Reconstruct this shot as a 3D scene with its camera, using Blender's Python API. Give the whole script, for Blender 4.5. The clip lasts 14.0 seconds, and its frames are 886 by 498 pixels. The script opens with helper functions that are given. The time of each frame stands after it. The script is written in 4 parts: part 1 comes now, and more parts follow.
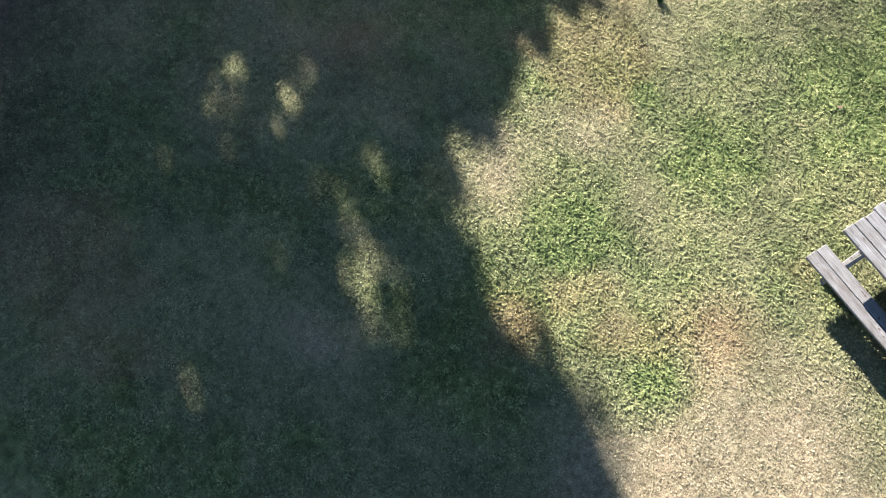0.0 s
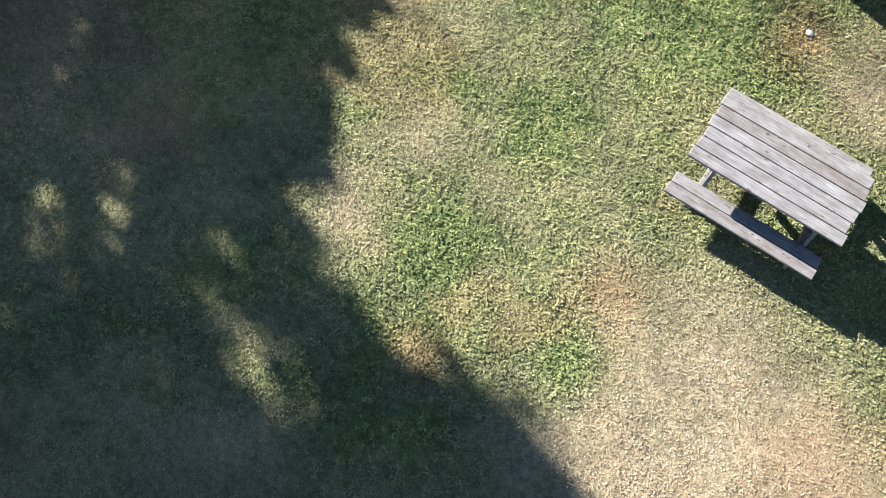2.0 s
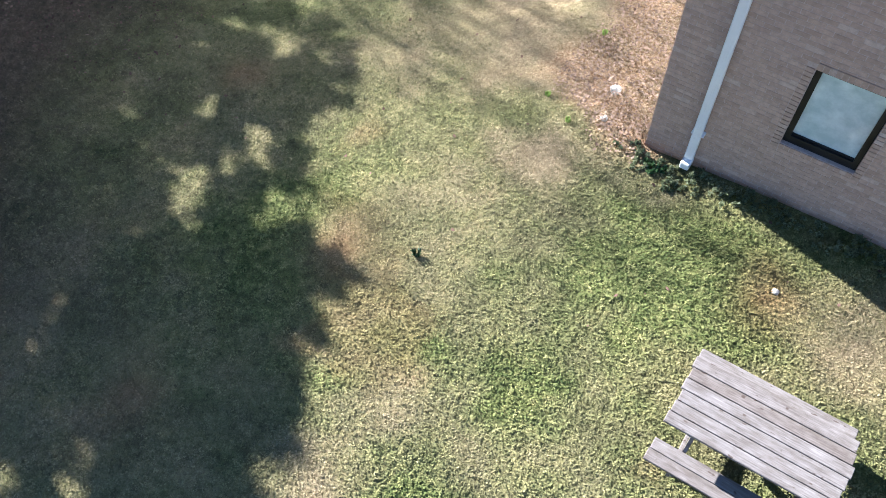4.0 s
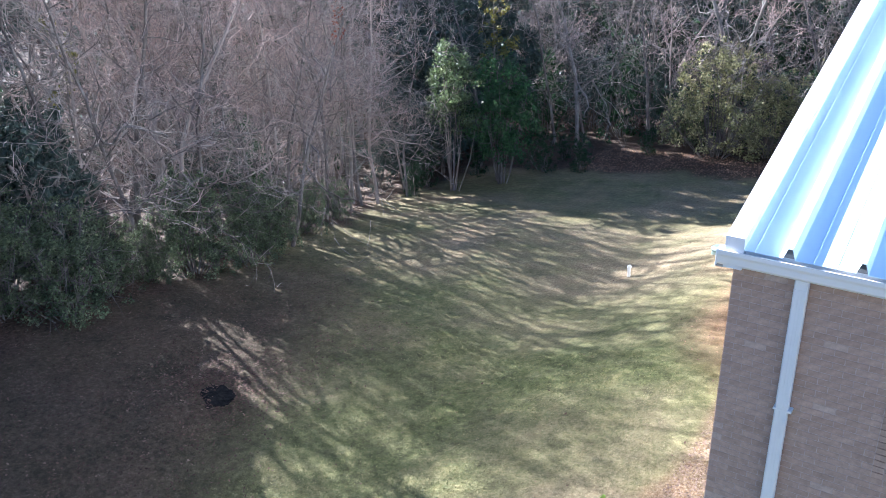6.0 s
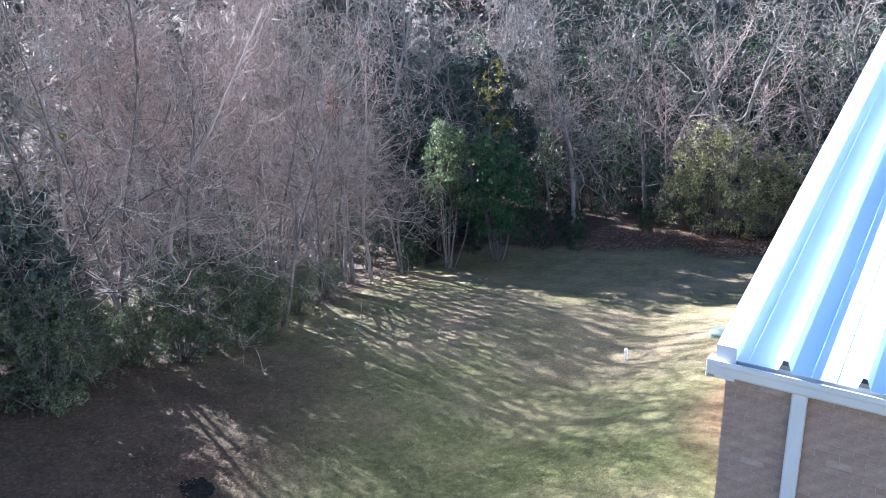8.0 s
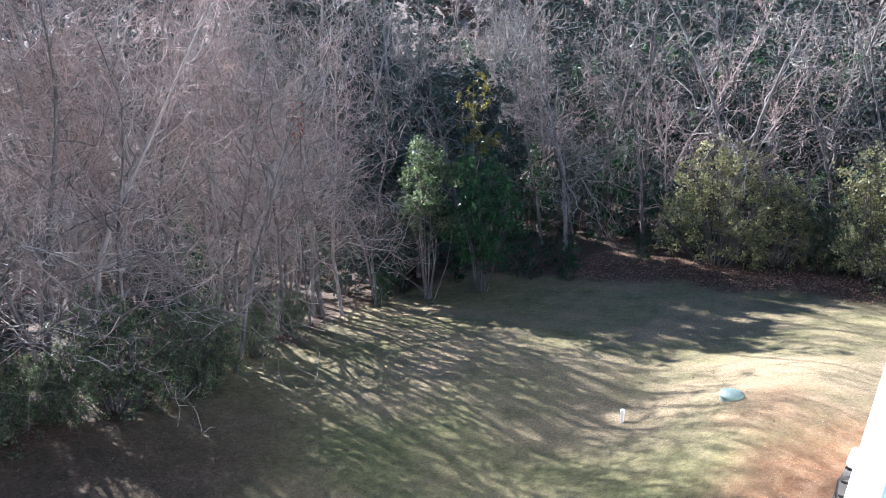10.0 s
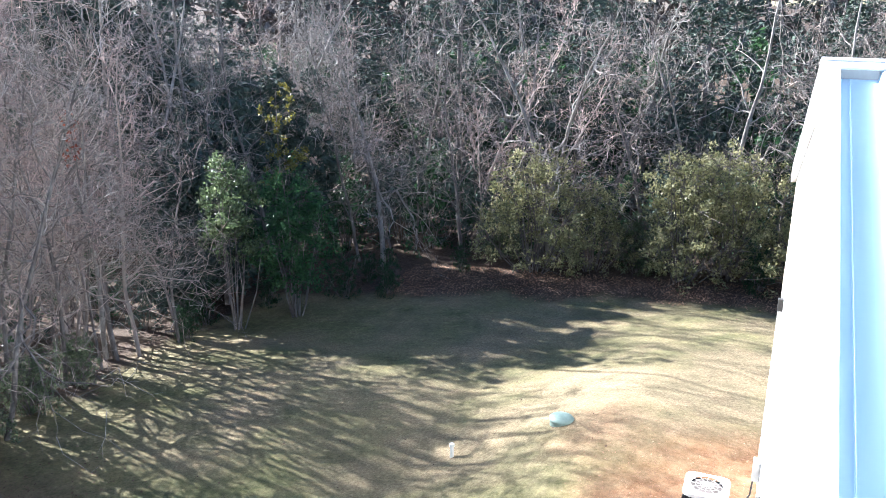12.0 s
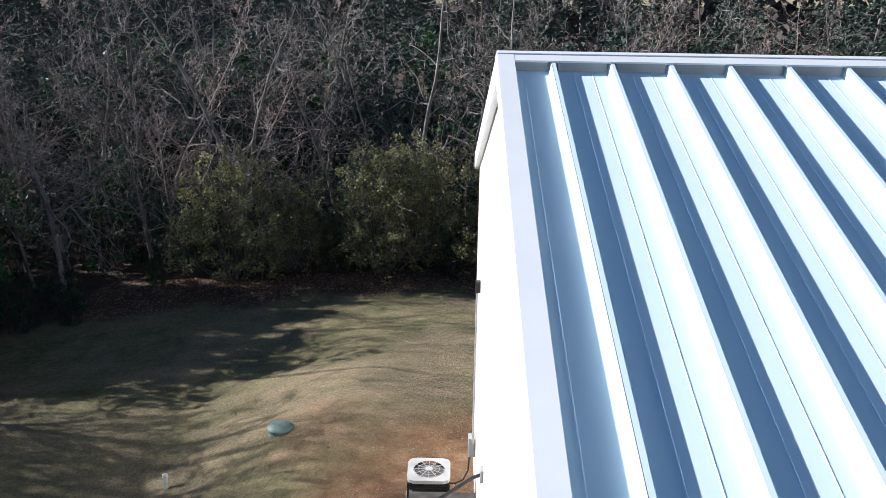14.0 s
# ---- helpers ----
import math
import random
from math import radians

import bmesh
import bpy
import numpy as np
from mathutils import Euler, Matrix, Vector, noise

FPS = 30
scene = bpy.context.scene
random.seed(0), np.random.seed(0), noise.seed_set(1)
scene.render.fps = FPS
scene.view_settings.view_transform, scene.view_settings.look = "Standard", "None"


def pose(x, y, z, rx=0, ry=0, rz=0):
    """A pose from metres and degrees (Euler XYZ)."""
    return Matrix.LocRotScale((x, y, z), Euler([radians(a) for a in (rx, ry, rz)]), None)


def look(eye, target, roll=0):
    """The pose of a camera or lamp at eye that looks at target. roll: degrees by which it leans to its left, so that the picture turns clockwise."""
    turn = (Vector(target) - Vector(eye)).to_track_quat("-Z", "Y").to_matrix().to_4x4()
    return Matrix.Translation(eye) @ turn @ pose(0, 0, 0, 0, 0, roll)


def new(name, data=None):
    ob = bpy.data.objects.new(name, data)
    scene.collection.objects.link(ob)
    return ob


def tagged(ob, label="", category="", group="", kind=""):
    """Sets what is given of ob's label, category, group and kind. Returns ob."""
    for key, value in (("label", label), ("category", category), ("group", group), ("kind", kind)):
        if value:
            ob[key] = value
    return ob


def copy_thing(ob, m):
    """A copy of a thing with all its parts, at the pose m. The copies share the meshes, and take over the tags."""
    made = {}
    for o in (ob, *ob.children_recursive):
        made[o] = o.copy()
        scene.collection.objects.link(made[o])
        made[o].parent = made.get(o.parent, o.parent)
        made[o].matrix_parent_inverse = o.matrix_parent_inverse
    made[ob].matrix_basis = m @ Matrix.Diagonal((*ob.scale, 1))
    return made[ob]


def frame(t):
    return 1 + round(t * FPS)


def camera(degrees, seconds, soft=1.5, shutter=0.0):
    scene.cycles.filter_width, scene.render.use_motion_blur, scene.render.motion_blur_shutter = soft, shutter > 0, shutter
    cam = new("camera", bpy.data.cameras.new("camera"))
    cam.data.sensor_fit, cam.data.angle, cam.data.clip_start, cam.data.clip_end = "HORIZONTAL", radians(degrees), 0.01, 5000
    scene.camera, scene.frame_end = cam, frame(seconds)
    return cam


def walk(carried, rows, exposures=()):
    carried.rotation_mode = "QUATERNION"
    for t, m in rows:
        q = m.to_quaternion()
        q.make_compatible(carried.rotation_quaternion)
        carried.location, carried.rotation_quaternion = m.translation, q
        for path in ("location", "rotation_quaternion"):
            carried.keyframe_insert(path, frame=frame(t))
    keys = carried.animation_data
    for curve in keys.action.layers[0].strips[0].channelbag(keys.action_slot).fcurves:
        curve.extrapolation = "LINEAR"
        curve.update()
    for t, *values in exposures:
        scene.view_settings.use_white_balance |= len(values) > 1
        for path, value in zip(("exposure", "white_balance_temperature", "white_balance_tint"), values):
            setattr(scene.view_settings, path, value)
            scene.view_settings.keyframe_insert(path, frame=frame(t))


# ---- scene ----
cam = camera(55.4, 14.0, 0.85)
PATH = [
    (0, (1.86, -9.147, 9.376), (1.375, -8.8, 7.467), 0.8),
    (0.5, (1.772, -9.175, 9.404), (1.342, -8.766, 7.494), 1.2),
    (1, (1.724, -9.066, 9.378), (1.394, -8.586, 7.465), 2.0),
    (1.5, (1.737, -8.782, 9.347), (1.426, -8.308, 7.429), 1.2),
    (2, (1.783, -8.347, 9.286), (1.463, -7.886, 7.367), -0.5),
    (2.2, (1.781, -8.18, 9.254), (1.462, -7.719, 7.334), -0.6),
    (4.3, (1.947, -7.790, 9.274), (1.269, -6.805, 7.670), -1.4),
    (4.5, (1.967, -7.744, 9.258), (1.239, -6.697, 7.718), -0.8),
    (5, (1.950, -7.687, 9.234), (1.084, -6.439, 7.934), -0.5),
    (5.5, (1.982, -7.674, 9.191), (1.005, -6.279, 8.142), -0.8),
    (6, (1.964, -7.71, 9.237), (0.906, -6.193, 8.476), -0.8),
    (6.5, (2.02, -7.73, 9.36), (0.93, -6.166, 8.756), -0.7),
    (7, (2.071, -7.761, 9.421), (0.982, -6.196, 8.819), -0.7),
    (7.5, (2.006, -7.57, 9.408), (0.916, -6.003, 8.809), -0.7),
    (7.7, (1.969, -7.42, 9.389), (0.878, -5.855, 8.786), -0.8),
    (9.8, (0.552, -4.219, 9.344), (-0.541, -2.655, 8.743), 0.1),
    (10, (0.41, -3.912, 9.345), (-0.671, -2.338, 8.752), -0.1),
    (10.5, (0.064, -3.151, 9.371), (-0.956, -1.536, 8.779), 0.2),
    (11, (-0.209, -2.545, 9.396), (-1.211, -0.918, 8.806), 0.5),
    (11.5, (-0.301, -2.256, 9.396), (-1.166, -0.552, 8.806), 0.5),
    (12, (-0.373, -2.132, 9.376), (-1.081, -0.355, 8.793), 0.6),
    (12.5, (-0.43, -2.043, 9.447), (-1.012, -0.221, 8.862), 0.6),
    (13, (-0.475, -1.994, 9.452), (-0.929, -0.136, 8.87), 0.6),
    (13.5, (-0.527, -1.868, 9.449), (-0.714, 0.035, 8.866), 0.6),
    (14, (-0.514, -1.749, 9.355), (-0.533, 0.165, 8.775), 0.9),
]
walk(cam, [(t, look(eye, target, roll)) for t, eye, target, roll in PATH], [(0, 2.14, 5750, 9), (2.2, 2.08, 5750, 10), (4.3, 2.2, 5600, 16), (5.2, 2.25, 5450, 17), (7, 2.4, 5200, 16), (10, 2.18, 5400, 16), (11, 2.37, 5450, 14), (12, 2.32, 5450, 12), (12.5, 2.1, 5450, 12), (13.1, 1.55, 5400, 13), (13.5, 1.1, 5450, 13), (14, 0.52, 5580, 12)])

# ---- world, sun ----
SUN_EL, SUN_AZ = 24.0, 14.0      # elevation; degrees from -x towards +y
to_sun = Vector((-math.cos(radians(SUN_AZ)) * math.cos(radians(SUN_EL)), math.sin(radians(SUN_AZ)) * math.cos(radians(SUN_EL)), math.sin(radians(SUN_EL))))
world = bpy.data.worlds.new("sky")
scene.world = world
world.use_nodes = True
wn = world.node_tree.nodes
sky = wn.new("ShaderNodeTexSky")
sky.sky_type, sky.sun_disc = "NISHITA", False
sky.sun_elevation = radians(SUN_EL)
sky.air_density, sky.dust_density, sky.ozone_density = 1.0, 0.0, 2.2
sky.sun_rotation = math.atan2(to_sun.x, to_sun.y)
wn["Background"].inputs["Strength"].default_value = 0.052
world.node_tree.links.new(sky.outputs[0], wn["Background"].inputs["Color"])
sun = new("sun", bpy.data.lights.new("sun", "SUN"))
sun.data.energy, sun.data.angle, sun.data.color = 6.6, radians(0.53), (1.0, 0.93, 0.82)
sun.matrix_world = look(to_sun * 80, (0, 0, 0))


# ---- materials ----
def material(name, rough=0.8, metal=0.0, spec=0.3):
    m = bpy.data.materials.new(name)
    m.use_nodes = True
    b = m.node_tree.nodes["Principled BSDF"]
    b.inputs["Roughness"].default_value, b.inputs["Metallic"].default_value = rough, metal
    b.inputs["Specular IOR Level"].default_value = spec
    return m, m.node_tree.nodes, m.node_tree.links, b


def noise_node(n, l, scale, detail=4.0, rough=0.6, vec=None, stretch=None):
    co = n.new("ShaderNodeTexCoord").outputs["Object"] if vec is None else vec
    if stretch:
        mp = n.new("ShaderNodeMapping")
        mp.inputs["Scale"].default_value = stretch
        l.new(co, mp.inputs["Vector"])
        co = mp.outputs[0]
    t = n.new("ShaderNodeTexNoise")
    t.inputs["Scale"].default_value, t.inputs["Detail"].default_value, t.inputs["Roughness"].default_value = scale, detail, rough
    l.new(co, t.inputs["Vector"])
    return t.outputs["Fac"]


def ramp(n, l, fac, stops):
    r = n.new("ShaderNodeValToRGB")
    while len(r.color_ramp.elements) < len(stops):
        r.color_ramp.elements.new(0.5)
    for e, (p, c) in zip(r.color_ramp.elements, stops):
        e.position, e.color = p, (*c, 1) if len(c) == 3 else c
    l.new(fac, r.inputs[0])
    return r.outputs[0]


def mix(n, l, fac, a, b, kind="MIX"):
    m = n.new("ShaderNodeMix")
    m.data_type, m.blend_type = "RGBA", kind
    for sock, v in ((m.inputs[0], fac), (m.inputs[6], a), (m.inputs[7], b)):
        if isinstance(v, (int, float)):
            sock.default_value = v
        elif isinstance(v, tuple):
            sock.default_value = (*v, 1)
        else:
            l.new(v, sock)
    return m.outputs[2]


def bump(n, l, b, height, strength=0.4, dist=0.02):
    k = n.new("ShaderNodeBump")
    k.inputs["Strength"].default_value, k.inputs["Distance"].default_value = strength, dist
    l.new(height, k.inputs["Height"])
    l.new(k.outputs[0], b.inputs["Normal"])


def simple(name, stops, scale=6.0, rough=0.8, metal=0.0, spec=0.3, bump_s=0.2, bump_scale=40.0, dist=0.01, stretch=None, island=0.0):
    m, n, l, b = material(name, rough, metal, spec)
    col = ramp(n, l, noise_node(n, l, scale, stretch=stretch), stops)
    if island:
        g = n.new("ShaderNodeNewGeometry")
        h = n.new("ShaderNodeHueSaturation")
        mr = n.new("ShaderNodeMapRange")
        mr.inputs[3].default_value, mr.inputs[4].default_value = 1 - island, 1 + island
        l.new(g.outputs["Random Per Island"], mr.inputs[0])
        l.new(mr.outputs[0], h.inputs["Value"])
        l.new(col, h.inputs["Color"])
        col = h.outputs[0]
    l.new(col, b.inputs["Base Color"])
    if bump_s:
        bump(n, l, b, noise_node(n, l, bump_scale, stretch=stretch), bump_s, dist)
    return m


def leaves(name, stops):
    """Leaf: matt, lets part of the light through, each leaf a shade of its own."""
    m = simple(name, stops, 1.2, 0.5, 0, 0.4, 0, island=0.5)
    n, l = m.node_tree.nodes, m.node_tree.links
    b = n["Principled BSDF"]
    tr = n.new("ShaderNodeBsdfTranslucent")
    l.new(b.inputs["Base Color"].links[0].from_socket, tr.inputs["Color"])
    mx = n.new("ShaderNodeMixShader")
    mx.inputs[0].default_value = 0.45
    l.new(b.outputs[0], mx.inputs[1])
    l.new(tr.outputs[0], mx.inputs[2])
    l.new(mx.outputs[0], n["Material Output"].inputs["Surface"])
    return m


def attr(n, name):
    a = n.new("ShaderNodeAttribute")
    a.attribute_name = name
    return a.outputs["Fac"]


def lawn_material(name, fine):
    """Lawn: green and straw patches, red clay, leaf litter by the wood."""
    m, n, l, b = material(name, 0.9, 0, 0.15)
    green = ramp(n, l, noise_node(n, l, 9.0 if fine else 5.0, 5), [(0.3, (0.050, 0.074, 0.022)), (0.5, (0.140, 0.162, 0.055)), (0.7, (0.28, 0.275, 0.115))])
    straw = ramp(n, l, noise_node(n, l, 14.0, 6, 0.7), [(0.25, (0.17, 0.125, 0.076)), (0.5, (0.315, 0.245, 0.155)), (0.75, (0.45, 0.36, 0.24))])
    clay = ramp(n, l, noise_node(n, l, 3.0, 6), [(0.3, (0.2652, 0.1248, 0.0663)), (0.6, (0.3588, 0.2106, 0.1248)), (0.8, (0.4056, 0.2964, 0.1872))])
    litter = ramp(n, l, noise_node(n, l, 8.0, 8, 0.75), [(0.3, (0.048, 0.033, 0.026)), (0.5, (0.112, 0.077, 0.059)), (0.68, (0.21, 0.15, 0.112))])
    chips = ramp(n, l, noise_node(n, l, 22.0, 6, 0.8), [(0.35, (0.156, 0.0858, 0.0468)), (0.5, (0.3276, 0.2184, 0.1326)), (0.65, (0.4836, 0.3744, 0.2652))])
    col = mix(n, l, attr(n, "dry"), green, straw)
    col = mix(n, l, attr(n, "clay"), col, clay)
    col = mix(n, l, attr(n, "chips"), col, chips)
    col = mix(n, l, attr(n, "litter"), col, litter)
    tone = ramp(n, l, noise_node(n, l, 0.9, 5, 0.65), [(0.3, (0.62, 0.66, 0.62)), (0.5, (0.92, 0.94, 0.9)), (0.7, (1.12, 1.08, 1.05))])
    col = mix(n, l, 1.0, col, tone, "MULTIPLY")
    if fine:
        g = n.new("ShaderNodeNewGeometry")
        h = n.new("ShaderNodeHueSaturation")
        mr = n.new("ShaderNodeMapRange")
        mr.inputs[3].default_value, mr.inputs[4].default_value = 0.68, 1.34
        l.new(g.outputs["Random Per Island"], mr.inputs[0])
        l.new(mr.outputs[0], h.inputs["Value"])
        l.new(col, h.inputs["Color"])
        col = h.outputs[0]
    else:
        speck = ramp(n, l, noise_node(n, l, 55.0, 4, 0.8), [(0.3, (0.62, 0.62, 0.62)), (0.6, (1.08, 1.08, 1.08))])
        col = mix(n, l, 1.0, col, speck, "MULTIPLY")
        mid = ramp(n, l, noise_node(n, l, 13.0, 5, 0.75), [(0.32, (0.70, 0.72, 0.66)), (0.5, (0.98, 0.98, 0.96)), (0.68, (1.15, 1.12, 1.1))])
        col = mix(n, l, 1.0, col, mid, "MULTIPLY")
        bump(n, l, b, noise_node(n, l, 42.0, 5, 0.8), 0.9, 0.04)
    l.new(col, b.inputs["Base Color"])
    return m


M_LAWN = lawn_material("lawn", False)
M_BLADE = lawn_material("grass_leaves", True)
M_BARK = simple("bark", [(0.3, (0.078, 0.0663, 0.0585)), (0.55, (0.1794, 0.156, 0.1404)), (0.75, (0.312, 0.2886, 0.2652))], 5.0, 0.9, 0, 0.2, 0.5, 30, 0.02, (1, 1, 0.3))
M_PALE = simple("pale_bark", [(0.3, (0.14, 0.125, 0.11)), (0.55, (0.29, 0.265, 0.235)), (0.75, (0.44, 0.415, 0.375))], 4.0, 0.9, 0, 0.2, 0.4, 30, 0.02, (1, 1, 0.35))
M_TWIG = simple("twigs", [(0.3, (0.22, 0.178, 0.15)), (0.7, (0.39, 0.333, 0.295))], 0.6, 0.85, 0, 0.25, 0, island=0.55)
M_TWIGP = simple("pale_twigs", [(0.3, (0.20, 0.175, 0.152)), (0.7, (0.36, 0.325, 0.295))], 0.6, 0.85, 0, 0.25, 0, island=0.55)
M_TWIGR = simple("reddish_twigs", [(0.3, (0.27, 0.193, 0.165)), (0.7, (0.46, 0.36, 0.32))], 0.6, 0.85, 0, 0.25, 0, island=0.55)
M_LEAFG = leaves("evergreen_leaves", [(0.3, (0.06, 0.085, 0.043)), (0.55, (0.14, 0.175, 0.09)), (0.75, (0.29, 0.32, 0.185))])
M_LEAFD = leaves("deep_green_leaves", [(0.3, (0.0156, 0.039, 0.0172)), (0.55, (0.0351, 0.078, 0.0312)), (0.75, (0.0663, 0.1248, 0.0468))])
M_LEAFO = leaves("olive_leaves", [(0.3, (0.14, 0.145, 0.066)), (0.55, (0.31, 0.30, 0.145)), (0.75, (0.50, 0.45, 0.26))])
M_LEAFY = leaves("yellow_ivy_leaves", [(0.3, (0.0936, 0.0936, 0.0195)), (0.7, (0.234, 0.2028, 0.0468))])
M_HOLLY = leaves("holly_leaves", [(0.3, (0.022, 0.060, 0.024)), (0.55, (0.055, 0.125, 0.045)), (0.75, (0.13, 0.22, 0.085))])
M_HOLLYP = leaves("pale_holly_leaves", [(0.3, (0.05, 0.08, 0.034)), (0.55, (0.125, 0.165, 0.075)), (0.75, (0.26, 0.29, 0.16))])
M_NEEDLE = simple("pine_needles", [(0.3, (0.048, 0.066, 0.055)), (0.7, (0.115, 0.145, 0.112))], 1.0, 0.85, 0, 0.08, 0, island=0.3)


def wood_material():
    """Weathered boards: fine grain, dark knots, bleached blotches, each board a tone of its own."""
    m, n, l, b = material("weathered_wood", 0.85, 0, 0.25)
    grain = ramp(n, l, noise_node(n, l, 3.0, 6, 0.7, stretch=(1.0, 26, 26)), [(0.28, (0.11, 0.10, 0.094)), (0.5, (0.185, 0.172, 0.165)), (0.72, (0.265, 0.25, 0.243))])
    blotch = ramp(n, l, noise_node(n, l, 4.5, 5, 0.7, stretch=(1, 2.5, 2.5)), [(0.35, (0.72, 0.68, 0.64)), (0.55, (1.0, 0.99, 0.98)), (0.72, (1.25, 1.25, 1.26))])
    col = mix(n, l, 1.0, grain, blotch, "MULTIPLY")
    knot = noise_node(n, l, 11.0, 1, 0.4, stretch=(1, 1.8, 1.8))
    col = mix(n, l, ramp(n, l, knot, [(0.70, (0, 0, 0)), (0.745, (1, 1, 1))]), col, (0.09, 0.07, 0.06))
    tone = ramp(n, l, n.new("ShaderNodeObjectInfo").outputs["Random"], [(0.0, (0.88, 0.84, 0.81)), (0.35, (0.97, 0.96, 0.95)), (1.0, (1.04, 1.05, 1.06))])
    l.new(mix(n, l, 1.0, col, tone, "MULTIPLY"), b.inputs["Base Color"])
    bump(n, l, b, noise_node(n, l, 10, 5, 0.6, stretch=(1.0, 22, 22)), 0.3, 0.006)
    return m


M_WOOD = wood_material()
M_WHITE = simple("white_painted_metal", [(0.3, (0.84, 0.84, 0.83)), (0.7, (0.89, 0.89, 0.88))], 1.5, 0.38, 0, 0.45, 0.03, 8, 0.004)
M_ROOF = simple("white_roof_metal", [(0.3, (0.75, 0.88, 0.95)), (0.7, (0.79, 0.91, 0.97))], 0.8, 0.42, 0, 0.4, 0.04, 3, 0.006)
M_SIDING = simple("cream_siding", [(0.3, (0.76, 0.74, 0.69)), (0.7, (0.84, 0.83, 0.80))], 1.0, 0.5, 0, 0.4, 0.05, 6, 0.005, (6, 6, 0.4))
M_MORTAR = simple("mortar", [(0.3, (0.38, 0.29, 0.25)), (0.7, (0.56, 0.46, 0.41))], 20, 0.95, 0, 0.1, 0.4, 80, 0.004)
M_BLACK = simple("dark_bronze_frame", [(0.3, (0.012, 0.012, 0.013)), (0.7, (0.03, 0.03, 0.032))], 4, 0.4, 0.3, 0.4, 0)
M_DARKMETAL = simple("dark_grille", [(0.3, (0.02, 0.02, 0.02)), (0.7, (0.06, 0.055, 0.05))], 6, 0.5, 0.4, 0.4, 0)
M_GREY = simple("grey_painted_metal", [(0.3, (0.3276, 0.3198, 0.3042)), (0.7, (0.429, 0.4212, 0.4056))], 3, 0.5, 0, 0.4, 0.05)
M_COVER = simple("pale_grey_cover", [(0.3, (0.50, 0.48, 0.45)), (0.7, (0.62, 0.60, 0.57))], 5, 0.55, 0, 0.35, 0.1)
M_WELL = simple("brown_fan_well", [(0.3, (0.18, 0.155, 0.14)), (0.7, (0.27, 0.24, 0.22))], 5, 0.7, 0, 0.3, 0)
M_DOME = simple("pale_green_lid", [(0.3, (0.17, 0.235, 0.20)), (0.7, (0.25, 0.32, 0.28))], 5, 0.6, 0, 0.3, 0.1)
M_PVC = simple("white_pvc", [(0.3, (0.68, 0.67, 0.62)), (0.7, (0.78, 0.77, 0.73))], 8, 0.5, 0, 0.4, 0)
M_STONE = simple("pale_stone", [(0.3, (0.312, 0.2964, 0.2652)), (0.7, (0.4836, 0.468, 0.429))], 8, 0.9, 0, 0.2, 0.5, 30)
M_HEAP = simple("matt_black", [(0.3, (0.006, 0.006, 0.006)), (0.7, (0.03, 0.027, 0.024))], 8, 0.95, 0, 0.1, 0.6, 20, 0.03)
M_STEP = simple("dark_stained_wood", [(0.3, (0.035, 0.03, 0.028)), (0.7, (0.10, 0.09, 0.08))], 4, 0.8, 0, 0.25, 0.2, 20, 0.005)


def brick_material():
    m, n, l, b = material("brown_brick", 0.9, 0, 0.2)
    oi = n.new("ShaderNodeObjectInfo").outputs["Random"]
    g = n.new("ShaderNodeNewGeometry").outputs["Random Per Island"]
    add = n.new("ShaderNodeMath")
    add.operation = "ADD"
    l.new(oi, add.inputs[0])
    l.new(g, add.inputs[1])
    fr = n.new("ShaderNodeMath")
    fr.operation = "FRACT"
    l.new(add.outputs[0], fr.inputs[0])
    col = ramp(n, l, fr.outputs[0], [(0.0, (0.42, 0.305, 0.245)), (0.5, (0.465, 0.342, 0.275)), (0.95, (0.50, 0.37, 0.30)), (1.0, (0.55, 0.44, 0.38))])
    grime = ramp(n, l, noise_node(n, l, 14, 6, 0.7), [(0.3, (0.75, 0.75, 0.75)), (0.7, (1.15, 1.12, 1.1))])
    col = mix(n, l, 1.0, col, grime, "MULTIPLY")
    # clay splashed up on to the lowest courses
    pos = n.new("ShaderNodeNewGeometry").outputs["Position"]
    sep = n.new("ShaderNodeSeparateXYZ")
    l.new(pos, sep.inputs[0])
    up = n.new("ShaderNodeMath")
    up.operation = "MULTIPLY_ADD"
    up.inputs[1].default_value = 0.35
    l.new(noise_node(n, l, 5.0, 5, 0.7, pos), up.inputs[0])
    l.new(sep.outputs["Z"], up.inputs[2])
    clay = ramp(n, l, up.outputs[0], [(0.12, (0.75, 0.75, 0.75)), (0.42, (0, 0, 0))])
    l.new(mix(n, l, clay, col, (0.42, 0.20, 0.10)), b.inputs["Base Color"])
    bump(n, l, b, noise_node(n, l, 90, 5), 0.35, 0.004)
    return m


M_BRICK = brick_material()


def glass_material():
    m, n, l, b = material("window_glass", 0.04, 0, 0.9)
    # pale blue mottling paints a cloudy sky's reflection into the base colour
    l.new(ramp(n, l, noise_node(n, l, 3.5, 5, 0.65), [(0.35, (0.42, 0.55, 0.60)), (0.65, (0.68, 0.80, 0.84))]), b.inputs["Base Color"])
    bump(n, l, b, noise_node(n, l, 5, 3), 0.03, 0.01)
    b.inputs["Coat Weight"].default_value = 1.0
    return m


M_GLASS = glass_material()


# ---- mesh helpers ----
def mesh_from(name, verts, faces, mats):
    me = bpy.data.meshes.new(name)
    me.from_pydata(verts, [], faces)
    for m in mats if isinstance(mats, (list, tuple)) else [mats]:
        me.materials.append(m)
    me.update()
    return me


